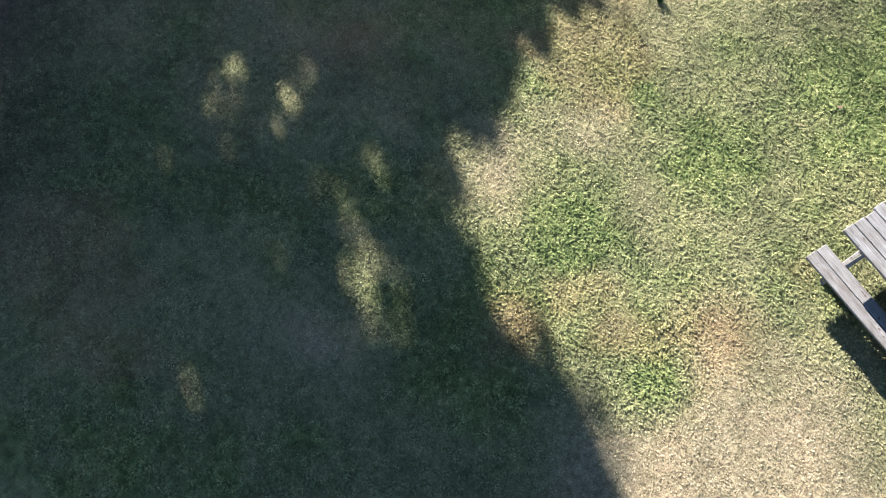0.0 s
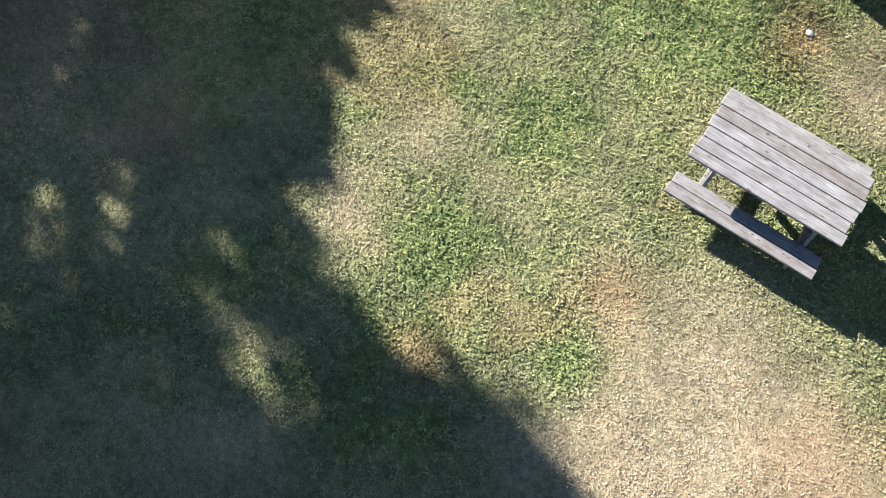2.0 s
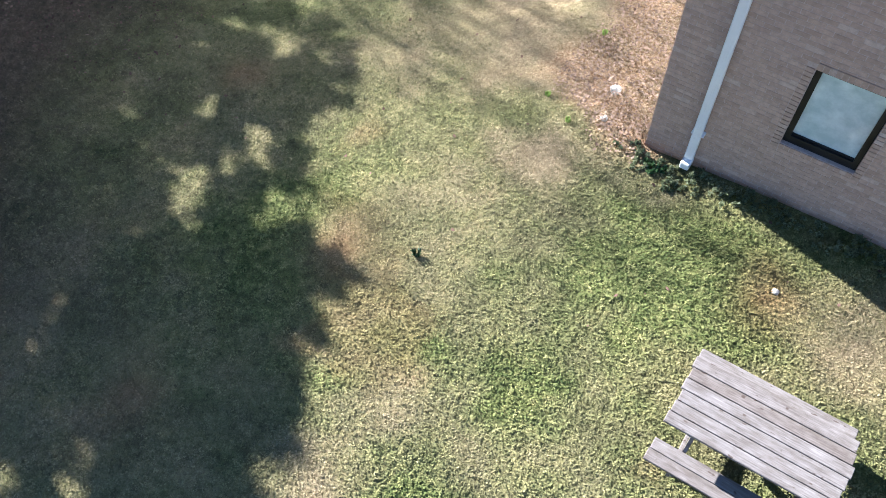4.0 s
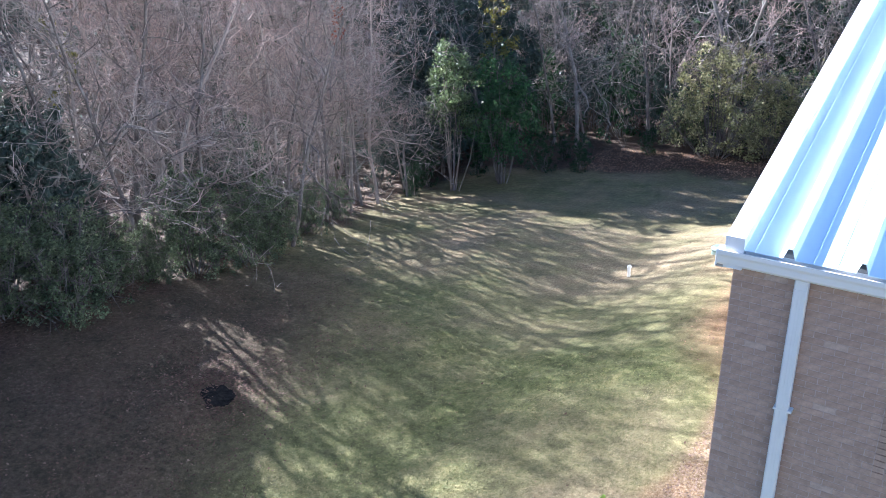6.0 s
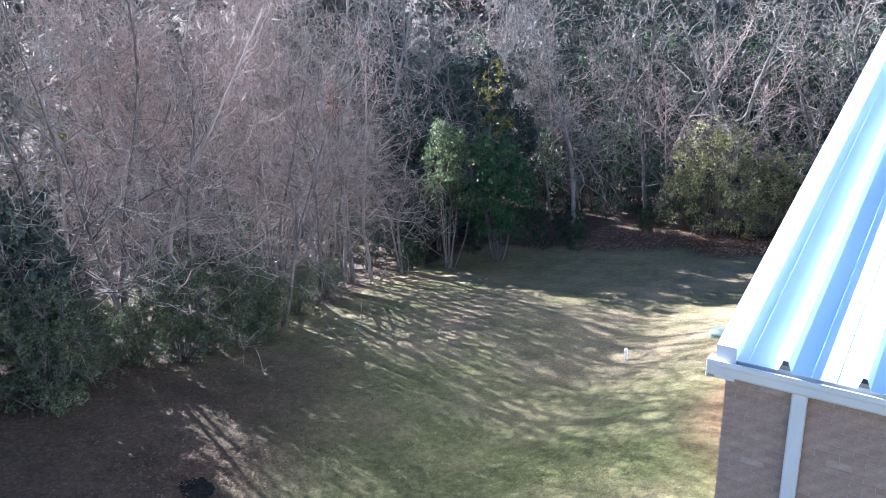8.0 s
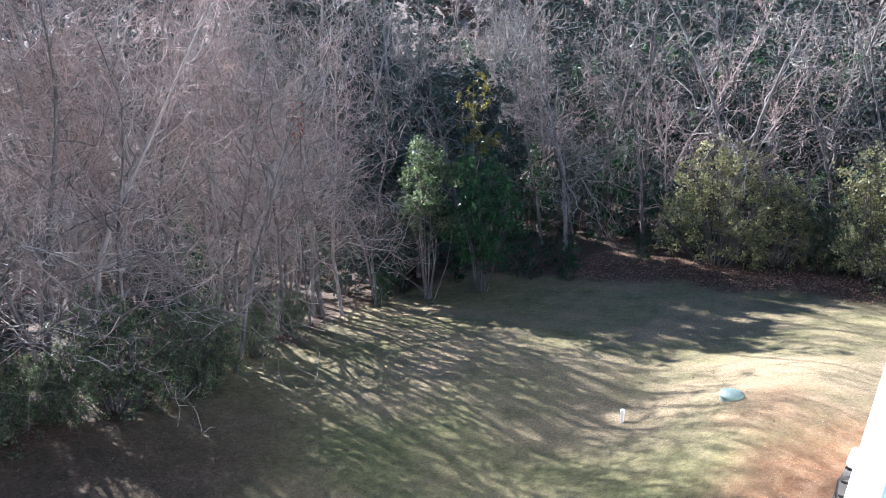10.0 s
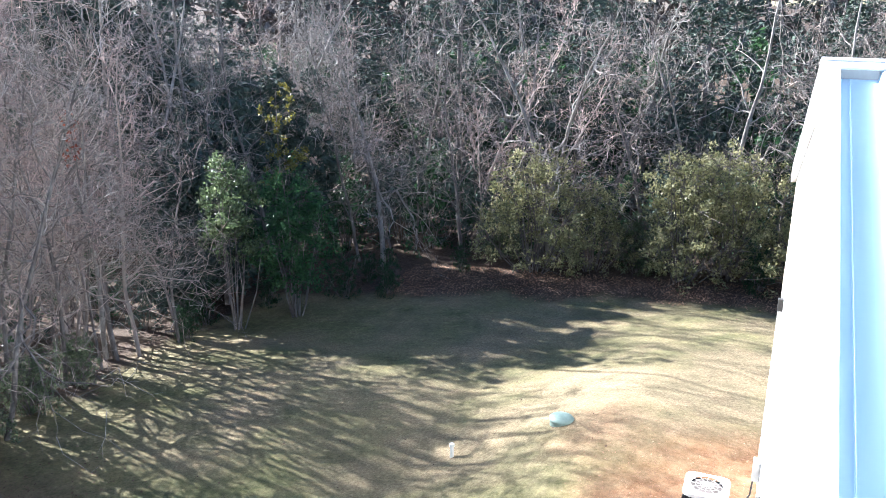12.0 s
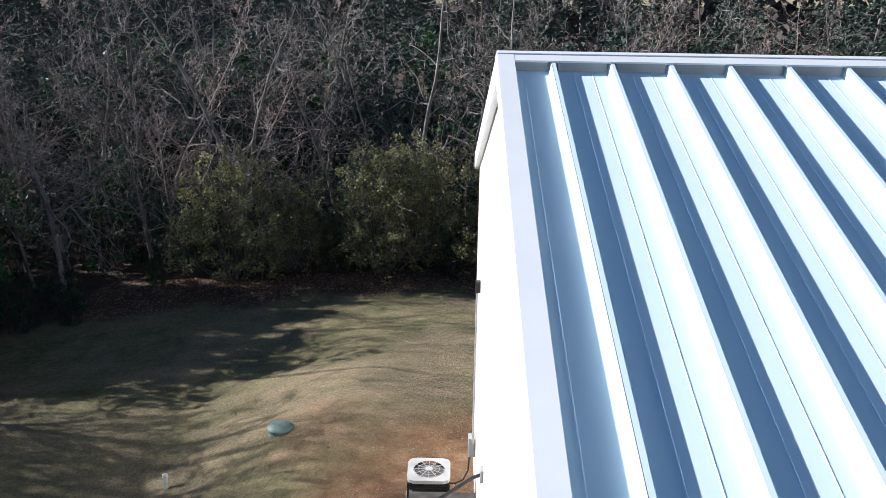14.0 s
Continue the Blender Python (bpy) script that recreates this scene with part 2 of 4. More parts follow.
def box_bm(boxes, bevel=0.0):
    """One bmesh of boxes (x0, y0, z0, x1, y1, z1)."""
    bm = bmesh.new()
    for x0, y0, z0, x1, y1, z1 in boxes:
        r = bmesh.ops.create_cube(bm, size=1.0, matrix=Matrix.Translation(((x0 + x1) / 2, (y0 + y1) / 2, (z0 + z1) / 2)) @ Matrix.Diagonal((x1 - x0, y1 - y0, z1 - z0, 1)))
    if bevel:
        bmesh.ops.bevel(bm, geom=bm.edges[:], offset=bevel, segments=1, affect="EDGES")
    return bm


def tube_bm(points, radius, sides=8, bm=None, caps=True):
    bm = bm or bmesh.new()
    pts = [Vector(p) for p in points]
    rings = []
    for i, p in enumerate(pts):
        d = (pts[min(i + 1, len(pts) - 1)] - pts[max(i - 1, 0)]).normalized()
        side = d.orthogonal().normalized() if i == 0 else (rings_side - d * rings_side.dot(d)).normalized()
        rings_side = side
        up = d.cross(side)
        r = radius[i] if isinstance(radius, (list, tuple)) else radius
        rings.append([bm.verts.new(p + (side * math.cos(a) + up * math.sin(a)) * r) for a in [math.tau * k / sides for k in range(sides)]])
    for a, b in zip(rings, rings[1:]):
        for k in range(sides):
            bm.faces.new((a[k], a[(k + 1) % sides], b[(k + 1) % sides], b[k]))
    if caps:
        bm.faces.new(rings[0][::-1])
        bm.faces.new(rings[-1])
    return bm


def lathe_bm(profile, sides=24, at=(0, 0, 0)):
    bm = bmesh.new()
    rings = []
    for r, z in profile:
        rings.append([bm.verts.new((at[0] + r * math.cos(a), at[1] + r * math.sin(a), at[2] + z)) for a in [math.tau * k / sides for k in range(sides)]])
    for a, b in zip(rings, rings[1:]):
        for k in range(sides):
            bm.faces.new((a[k], a[(k + 1) % sides], b[(k + 1) % sides], b[k]))
    bm.faces.new(rings[0][::-1])
    bm.faces.new(rings[-1])
    return bm


def part(name, bm, mat, parent, label="", kind="", smooth=False):
    me = bpy.data.meshes.new(name)
    bmesh.ops.recalc_face_normals(bm, faces=bm.faces[:])
    bm.to_mesh(me)
    bm.free()
    me.materials.append(mat)
    if smooth:
        me.shade_smooth()
    ob = new(name, me)
    ob.parent = parent
    return tagged(ob, label, kind=kind)


def thing(name, label, category, at=(0, 0, 0), group="", kind="", rz=0):
    ob = new(name)
    ob.empty_display_size = 0.2
    ob.matrix_world = pose(*at, 0, 0, rz)
    return tagged(ob, label, category, group, kind)


# ---- ground ----
def smooth(a, b, v):
    k = np.clip((v - a) / (b - a), 0, 1)
    return k * k * (3 - 2 * k)


def waves(x, y, s, seed):
    r = np.random.RandomState(seed)
    out = 0
    for k in range(7):
        a, ph, f = r.uniform(0, math.tau), r.uniform(0, math.tau), s * r.uniform(0.5, 2.2)
        out = out + np.sin((x * math.cos(a) + y * math.sin(a)) * f + ph + 1.3 * np.sin((x * math.sin(a) - y * math.cos(a)) * f * 0.7))
    return out / 4.0


def ground_z(x, y):
    x, y = np.asarray(x, float), np.asarray(y, float)
    start = -0.4 - 1.9 * smooth(2, 12, y) * smooth(23, 17, y)
    swale = smooth(0, 1, (start - x) / (8.4 + start))
    floor = 0.75 + 0.93 * smooth(-6, 12, y) + 0.5 * smooth(18, 30, y)
    east = 0.8 * smooth(15, 23, y) + 0.9 * smooth(21, 31, y)
    west = (np.clip(0.7 + 0.1 * y, 0.35, 3.0) - floor) * np.clip((-8.4 - x) / 10.6, 0, 1.4)
    front = 0.10 * smooth(0.0, 2.4, x) * smooth(3.0, 0.5, y)
    bank = 0.15 * smooth(28.3, 30, y)
    hill = 4.0 * smooth(46, 95, y) + 3.0 * smooth(-40, -90, x)
    mound = 0.14 * np.exp(-((x + 4.4) ** 2 + (y - 15.6) ** 2) / 3.0)
    return -(east + (floor - east) * swale) - west + front + bank + hill + mound + 0.05 * waves(x, y, 0.9, 3) * smooth(0.5, -1.5, x) + 0.012 * waves(x, y, 4.0, 4)


def wood_edge(x, y):
    """1 on the floor of the wood, 0 on the lawn."""
    w = 0.9 * waves(x, y, 0.6, 11) + 0.5 * waves(x, y, 2.3, 12)
    west = smooth(-17.2, -18.8, x + w + 0.13 * np.clip(y - 7, -4, 20))
    north = smooth(28.2, 29.4, y + 0.6 * w + 0.25 * np.maximum(0, -(x + 10)))
    return np.maximum(west, north)


# straw (+) and clover (-) patches, and rusty bare spots of the near lawn
BARE = [(-3.5, 17.6, 2.6, 0.4), (-1.5, 21.0, 3.0, 0.35), (-9.5, 17.0, 2.4, 0.3), (-3.0, 3.4, 2.4, 0.4), (-3.6, 0.4, 1.6, 0.3), (-0.8, -5.15, 0.5, 0.5), (-0.96, -6.4, 0.55, 0.45), (0.3, -5.1, 0.35, 0.3), (-0.44, -9.3, 0.6, 0.5), (3.6, -5.9, 1.5, 0.6), (2.8, -7.5, 0.9, 0.5), (-2.3, 0.9, 0.9, 0.55), (-1.1, -0.9, 0.5, 0.5), (3.6, -1.7, 0.6, 0.5),
        (0.15, -6.1, 0.5, -0.6), (2.1, -6.4, 0.45, -0.6), (1.75, -1.85, 0.8, -0.6), (0.4, -4.2, 0.5, -0.6), (0.7, -2.1, 1.0, -0.5), (-0.9, -4.3, 0.5, -0.5), (-3.9, -3.5, 0.8, -0.5)]
RUSTY = [(2.07, -5.5, 0.35), (-3.56, -6.7, 0.4), (-2.66, -3.6, 0.5), (0.67, -7.3, 0.35), (2.4, -1.5, 0.4), (-6.3, -1.5, 0.35)]


def zones(x, y):
    lit = wood_edge(x, y)
    near = smooth(-8.6, -12.5, x + 1.2 * waves(x, y, 0.5, 13) - 0.45 * np.maximum(0, 3 - y) + 0.3 * np.maximum(0, y - 4)) * smooth(14, 6, y) * 0.85
    lit = np.maximum(lit, near)
    dry = np.clip(0.33 + 0.26 * waves(x, y, 0.55, 21) + 0.22 * waves(x, y, 1.7, 22) + 0.18 * waves(x, y, 5.5, 26), 0, 1)
    dry = 0.8 * dry + 0.2 * smooth(-0.5, -3, x) * smooth(-5, -1, y)
    dry = np.maximum(dry, smooth(2.0, 3.0, x + 0.5 * waves(x, y, 1.5, 27)) * smooth(-4.6, -6.2, y) * 0.9)
    dry = np.maximum(dry, np.clip(0.64 + 0.35 * waves(x, y, 0.8, 28) + 0.2 * waves(x, y, 2.6, 29), 0, 1) * smooth(8, 14, y))
    dry = dry * (1 - 0.4 * smooth(-12, -9, x) * smooth(-1.5, -4.5, x) * smooth(-3, 1, y) * smooth(12, 7, y))
    ragged = 1 + 0.5 * waves(x, y, 3.0, 30)
    for px, py, q, a in BARE:
        dry = np.clip(dry + a * np.exp(-((x - px) ** 2 + (y - py) ** 2) / q ** 2 * ragged), 0, 1)
    clay = smooth(0, 1, (x + (0.9 - 0.5 * smooth(11, 6, y)) * waves(x, y, 0.9, 23) + 4.8 - 2.9 * smooth(11, 6, y)) / (3.2 - 1.9 * smooth(11, 6, y))) * smooth(4.5, 8, y) * smooth(17.5, 14.5, y + waves(x, y, 0.8, 24)) * 0.95
    clay = np.maximum(clay, 0.27 * smooth(0.62, 0.95, waves(x, y, 1.0, 33) + 0.25 * waves(x, y, 4.0, 34)) * smooth(-7, -4, x) * smooth(1, -1, y))
    for px, py, q in RUSTY:
        clay = np.maximum(clay, 0.55 * np.exp(-((x - px) ** 2 + (y - py) ** 2) / q ** 2 * ragged))
    chips = smooth(-2.0, -1.5, x + 0.30 * waves(x, y, 1.8, 25) - 0.9 * smooth(0.8, -0.4, y)) * smooth(-0.55, 0.0, y) * smooth(9.5, 7.0, y) * smooth(0.5, 0.1, x)
    return dry, clay, chips, lit


def set_zones(me, values):
    for name, v in zip(("dry", "clay", "chips", "litter"), values):
        me.attributes.new(name, "FLOAT", "POINT").data.foreach_set("value", np.ascontiguousarray(v, dtype=np.float32))


def build_ground():
    far = np.array([-700, -450, -300, -200, -140, -100, -80, -65, -55, -48, -43])
    xs = np.concatenate([far, np.arange(-40, 14.1, 0.3), np.array([16, 20, 26, 36, 50, 80, 130, 220, 400, 700])])
    ys = np.concatenate([far + 16, np.arange(-24, 34.1, 0.3), np.arange(35, 62, 1.5), np.array([66, 72, 80, 90, 105, 130, 180, 260, 400, 700])])
    X, Y = np.meshgrid(xs, ys)
    Z = ground_z(X, Y)
    nx, ny = len(xs), len(ys)
    co = np.stack([X.ravel(), Y.ravel(), Z.ravel()], 1)
    i = (np.arange(ny - 1)[:, None] * nx + np.arange(nx - 1)[None]).ravel()
    faces = np.stack([i, i + 1, i + nx + 1, i + nx], 1)
    me = mesh_from("ground", co.tolist(), faces.tolist(), M_LAWN)
    set_zones(me, zones(co[:, 0], co[:, 1]))
    me.shade_smooth()
    tagged(new("ground", me), "winter lawn of green and straw patches with red clay and leaf litter", "ground", kind="structure")


build_ground()


def gz(x, y):
    return float(ground_z(x, y))


def leaf_quads(name, centre, u, v, mat, zone=False):
    """A mesh of small leaf blades: rhombs spanned by u and v round each centre."""
    n = len(centre)
    co = np.stack([centre - u, centre - v * 0.8, centre + u, centre + v], 1).reshape(-1, 3)
    me = bpy.data.meshes.new(name)
    me.vertices.add(4 * n)
    me.vertices.foreach_set("co", co.ravel().astype(np.float32))
    me.loops.add(4 * n)
    me.loops.foreach_set("vertex_index", np.arange(4 * n, dtype=np.int32))
    me.polygons.add(n)
    me.polygons.foreach_set("loop_start", np.arange(0, 4 * n, 4, dtype=np.int32))
    me.materials.append(mat)
    me.update(calc_edges=True)
    me.validate()
    return me


def leaf_tris(name, centre, u, v, mat):
    """A mesh of small pointed leaves, a triangle each."""
    n = len(centre)
    co = np.stack([centre - u * 0.7 - v, centre + u, centre - u * 0.7 + v], 1).reshape(-1, 3)
    me = bpy.data.meshes.new(name)
    me.vertices.add(3 * n)
    me.vertices.foreach_set("co", co.ravel().astype(np.float32))
    me.loops.add(3 * n)
    me.loops.foreach_set("vertex_index", np.arange(3 * n, dtype=np.int32))
    me.polygons.add(n)
    me.polygons.foreach_set("loop_start", np.arange(0, 3 * n, 3, dtype=np.int32))
    me.materials.append(mat)
    me.update(calc_edges=True)
    return me


def grass(name, label, x0, y0, x1, y1, count, size, keep, seed):
    r = np.random.RandomState(seed)
    x, y = r.uniform(x0, x1, count), r.uniform(y0, y1, count)
    ok = keep(x, y, r)
    x, y = x[ok], y[ok]
    z = zones(x, y)
    ok = r.rand(len(x)) > 0.75 * z[1] + 0.6 * z[2] + 0.5 * z[3] + 0.45 * z[0] - 0.1
    x, y, z = x[ok], y[ok], [v[ok] for v in z]
    n = len(x)
    s = size * r.uniform(0.55, 1.25, n) * (1.1 - 0.35 * z[0])
    a = r.uniform(0, math.tau, n)
    tilt = r.uniform(-0.5, 1.2, n)
    d = np.stack([np.cos(a), np.sin(a), tilt], 1)
    side = np.stack([-np.sin(a), np.cos(a), r.uniform(-0.4, 0.4, n)], 1)
    mound = np.clip(0.5 + 0.5 * waves(x, y, 38.0, 41) + 0.35 * waves(x, y, 90.0, 42), 0, 1.4) * (0.026 - 0.015 * z[0])
    c = np.stack([x, y, ground_z(x, y) + s * 0.2 + mound * r.uniform(0.5, 1.1, n)], 1)
    me = leaf_tris(name, c, d * s[:, None] * 0.6, side * s[:, None] * 0.45, M_BLADE)
    set_zones(me, [np.repeat(v, 3) for v in z])
    tagged(new(name, me), label, "grass", kind="stuff")


def thinning(x, y, r):
    """Near lawn, whose leaves thin out with distance."""
    return on_lawn(x, y, r) & (r.rand(len(x)) < smooth(-8.5, -4.0, x) * smooth(8.0, 4.6, x) * smooth(3.5, -0.5, y))


def on_lawn(x, y, r):
    return ~((x > -0.12) & (y > -0.02)) & (np.abs(x) < 60)


# ---- building ----
BX, BY, SLOPE, EAVE, RIDGE_Y = 16.0, 14.85, 0.326, 6.19, 7.44
RIB0, PITCH = 0.517, 0.61
BW, BH, BD = 0.2032, 0.0677, 0.09


def roof_z(y):
    y = RIDGE_Y - abs(y - RIDGE_Y)
    return EAVE + SLOPE * (y + 0.12)


building = thing("brick_building", "two-storey brown brick building with a ribbed white metal roof", "building")
WINDOWS = [(1.62, 1.10, 2.54, 2.36), (1.62, 4.22, 2.54, 5.47), (5.2, 1.11, 6.12, 2.36), (5.2, 4.22, 6.12, 5.47), (9.0, 1.11, 9.92, 2.36), (9.0, 4.22, 9.92, 5.47)]


def wall_bm(x0, x1, z0, z1, y0, y1, holes):
    """A wall in one piece, open where its windows are."""
    xs = sorted({x0, x1, *[h[0] for h in holes], *[h[2] for h in holes]})
    zs = sorted({z0, z1, *[h[1] for h in holes], *[h[3] for h in holes]})
    bm, verts = bmesh.new(), {}

    def vert(i, k, y):
        if (i, k, y) not in verts:
            verts[i, k, y] = bm.verts.new((xs[i], y, zs[k]))
        return verts[i, k, y]

    def solid(i, k):
        if not (0 <= i < len(xs) - 1 and 0 <= k < len(zs) - 1):
            return False
        x, z = (xs[i] + xs[i + 1]) / 2, (zs[k] + zs[k + 1]) / 2
        return not any(h[0] < x < h[2] and h[1] < z < h[3] for h in holes)

    for i in range(len(xs) - 1):
        for k in range(len(zs) - 1):
            if not solid(i, k):
                continue
            for y in (y0, y1):
                bm.faces.new((vert(i, k, y), vert(i + 1, k, y), vert(i + 1, k + 1, y), vert(i, k + 1, y)))
            for di, dk, p, q in ((-1, 0, (i, k), (i, k + 1)), (1, 0, (i + 1, k), (i + 1, k + 1)), (0, -1, (i, k), (i + 1, k)), (0, 1, (i, k + 1), (i + 1, k + 1))):
                if not solid(i + di, k + dk):
                    bm.faces.new((vert(*p, y0), vert(*q, y0), vert(*q, y1), vert(*p, y1)))
    return bm


front = part("front_wall", wall_bm(0.004, BX, -0.5, 6.12, 0.002, 0.25, WINDOWS), M_MORTAR, building, "brown brick veneer wall with pale mortar")
part("back_wall", box_bm([(0.03, BY - 0.2, -1.5, BX, BY, 6.1)]), M_MORTAR, building)
part("side_wall", box_bm([(BX - 0.2, 0.25, -0.5, BX, BY - 0.2, 6.1)]), M_SIDING, building)


def gable_bm(x0, x1):
    bm = bmesh.new()
    prof = [(0.25, -1.2), (BY - 0.2, -1.2), (BY - 0.2, roof_z(BY) - 0.05), (RIDGE_Y, roof_z(RIDGE_Y) - 0.05), (0.25, roof_z(0.25) - 0.05)]
    a = [bm.verts.new((x0, y, z)) for y, z in prof]
    b = [bm.verts.new((x1, y, z)) for y, z in prof]
    bm.faces.new(a)
    bm.faces.new(b[::-1])
    for k in range(5):
        j = (k + 1) % 5
        bm.faces.new((a[k], a[j], b[j], b[k]))
    return bm


gable = part("gable_wall", gable_bm(0.03, 0.2), M_SIDING, building, "cream metal siding on the gable end")

# roof panels, one between each two ribs
roof = part("roof", box_bm([]), M_ROOF, building, "white ribbed metal roof")


def panel_mesh(first=False):
    prof = [(0.05, 0.0), (0.2, 0.0), (0.207, 0.005), (0.213, 0.0), (0.46, 0.0), (0.493, 0.096)] if first else [(-0.018, 0.1), (0.018, 0.1), (0.05, 0.0), (0.20, 0.0), (0.207, 0.005), (0.213, 0.0), (0.395, 0.0), (0.402, 0.005), (0.408, 0.0), (0.56, 0.0), (0.592, 0.096)]
    bm = bmesh.new()
    rows = []
    for y in (-0.13, RIDGE_Y - 0.02):
        rows.append([bm.verts.new((x, y, roof_z(y) + z)) for x, z in prof])
        rows.append([bm.verts.new((x, y, roof_z(y) + z - 0.006)) for x, z in prof])
    n = len(prof)
    for k in range(n - 1):
        bm.faces.new((rows[0][k], rows[0][k + 1], rows[2][k + 1], rows[2][k]))
        bm.faces.new((rows[1][k + 1], rows[1][k], rows[3][k], rows[3][k + 1]))
        bm.faces.new((rows[0][k + 1], rows[0][k], rows[1][k], rows[1][k + 1]))
    bmesh.ops.recalc_face_normals(bm, faces=bm.faces[:])
    me = bpy.data.meshes.new("roof_panel")
    bm.to_mesh(me)
    bm.free()
    me.materials.append(M_ROOF)
    return me


PANEL = panel_mesh()
for k in range(-1, 25):
    ob = new("roof_panel", PANEL if k >= 0 else panel_mesh(True))
    ob.parent = roof
    ob.location.x = RIB0 + PITCH * k if k >= 0 else 0.0


def slope_bm(x0, x1, y0, y1, lo, hi):
    """A slab that follows the roof's slope."""
    bm = bmesh.new()
    v = [[bm.verts.new((x, y, roof_z(y) + h)) for y in (y0, y1) for h in (lo, hi)] for x in (x0, x1)]
    a, b = v
    for f in ((a[0], a[1], a[3], a[2]), (b[0], b[2], b[3], b[1]), (a[0], b[0], b[1], a[1]), (a[2], a[3], b[3], b[2]), (a[1], b[1], b[3], a[3]), (a[0], a[2], b[2], b[0])):
        bm.faces.new(f)
    return bm


part("roof_deck", slope_bm(0.03, BX, -0.05, RIDGE_Y, -0.12, -0.01), M_GREY, roof)
part("back_slope", slope_bm(0.03, BX, RIDGE_Y, BY + 0.2, -0.12, 0.0), M_ROOF, roof)
for y0, y1 in ((-0.14, RIDGE_Y), (RIDGE_Y, BY + 0.28)):
    part("rake_trim", slope_bm(-0.065, 0.11, y0, y1, -0.2, 0.12), M_WHITE, building, "white metal rake trim")
# ridge cap of two folded legs with closures between the ribs
for s in (0.0, 0.155):
    part("ridge_cap", slope_bm(-0.067 + s * 0.02, BX, RIDGE_Y - 0.22 + s, RIDGE_Y + 0.002, 0.10 + s * 0.05, 0.118 + s * 0.08), M_WHITE, building, "folded white ridge cap")
part("ridge_cap", slope_bm(-0.072, BX, RIDGE_Y, RIDGE_Y + 0.22, 0.10, 0.118), M_WHITE, building)
for k in range(-1, 25):
    x = RIB0 + PITCH * k
    part("ridge_closure", slope_bm(max(x + 0.05, 0.08), x + PITCH - 0.05, RIDGE_Y - 0.20, RIDGE_Y - 0.17, 0.0, 0.10), M_GREY, building)

# gutter and downspout


def gutter_bm():
    prof = [(-0.045, 6.165), (-0.045, 6.0), (-0.125, 6.0), (-0.155, 6.03), (-0.16, 6.09), (-0.178, 6.12), (-0.178, 6.165), (-0.165, 6.165), (-0.165, 6.125), (-0.143, 6.095), (-0.138, 6.055), (-0.12, 6.032), (-0.057, 6.032), (-0.057, 6.165)]
    bm = bmesh.new()
    a = [bm.verts.new((-0.125, y, z)) for y, z in prof]
    b = [bm.verts.new((BX, y, z)) for y, z in prof]
    n = len(prof)
    for k in range(n):
        bm.faces.new((a[k], a[(k + 1) % n], b[(k + 1) % n], b[k]))
    return bm


gutter = part("gutter", gutter_bm(), M_WHITE, building, "white box gutter along the eave")
part("end_cap", box_bm([(-0.133, -0.18, 6.0, -0.124, -0.045, 6.167)], 0.002), M_WHITE, gutter)
part("end_elbow", box_bm([(-0.16, -0.10, 5.955, -0.06, -0.03, 5.998)], 0.01), M_GREY, gutter)
spout = part("downspout", box_bm([(0.585, -0.105, 0.22, 0.71, -0.025, 6.0)], 0.012), M_WHITE, building, "white ribbed metal downspout")
for k in range(4):
    x = 0.605 + 0.028 * k
    part("flute", box_bm([(x - 0.006, -0.1105, 0.3, x + 0.006, -0.1045, 5.9)]), M_WHITE, spout)
part("shoe", box_bm([(0.58, -0.2, 0.1, 0.715, -0.02, 0.22)], 0.015), M_WHITE, spout)
for z in (0.72, 3.4, 4.6):
    part("strap", box_bm([(0.57, -0.109, z, 0.745, -0.012, z + 0.025)], 0.003), M_WHITE, spout)

# windows with brick surrounds
for x0, z0, x1, z1 in WINDOWS:
    win = part("window", box_bm([(x0 + 0.001, 0.06, z0, x0 + 0.075, 0.16, z1), (x1 - 0.075, 0.06, z0, x1 - 0.001, 0.16, z1), (x0 + 0.075, 0.06, z1 - 0.06, x1 - 0.075, 0.16, z1), (x0 + 0.075, 0.06, z0, x1 - 0.075, 0.16, z0 + 0.11)]), M_BLACK, building, "dark bronze window frame with reflecting glass")
    part("pane", box_bm([(x0 + 0.075, 0.112, z0 + 0.11, x1 - 0.075, 0.124, z1 - 0.06)]), M_GLASS, win, "glass pane with a pale cloudy reflection in its colour")
    part("sash_bar", box_bm([(x0 + 0.075, 0.09, z0 + 0.11, x1 - 0.075, 0.111, z0 + 0.135)]), M_BLACK, win)


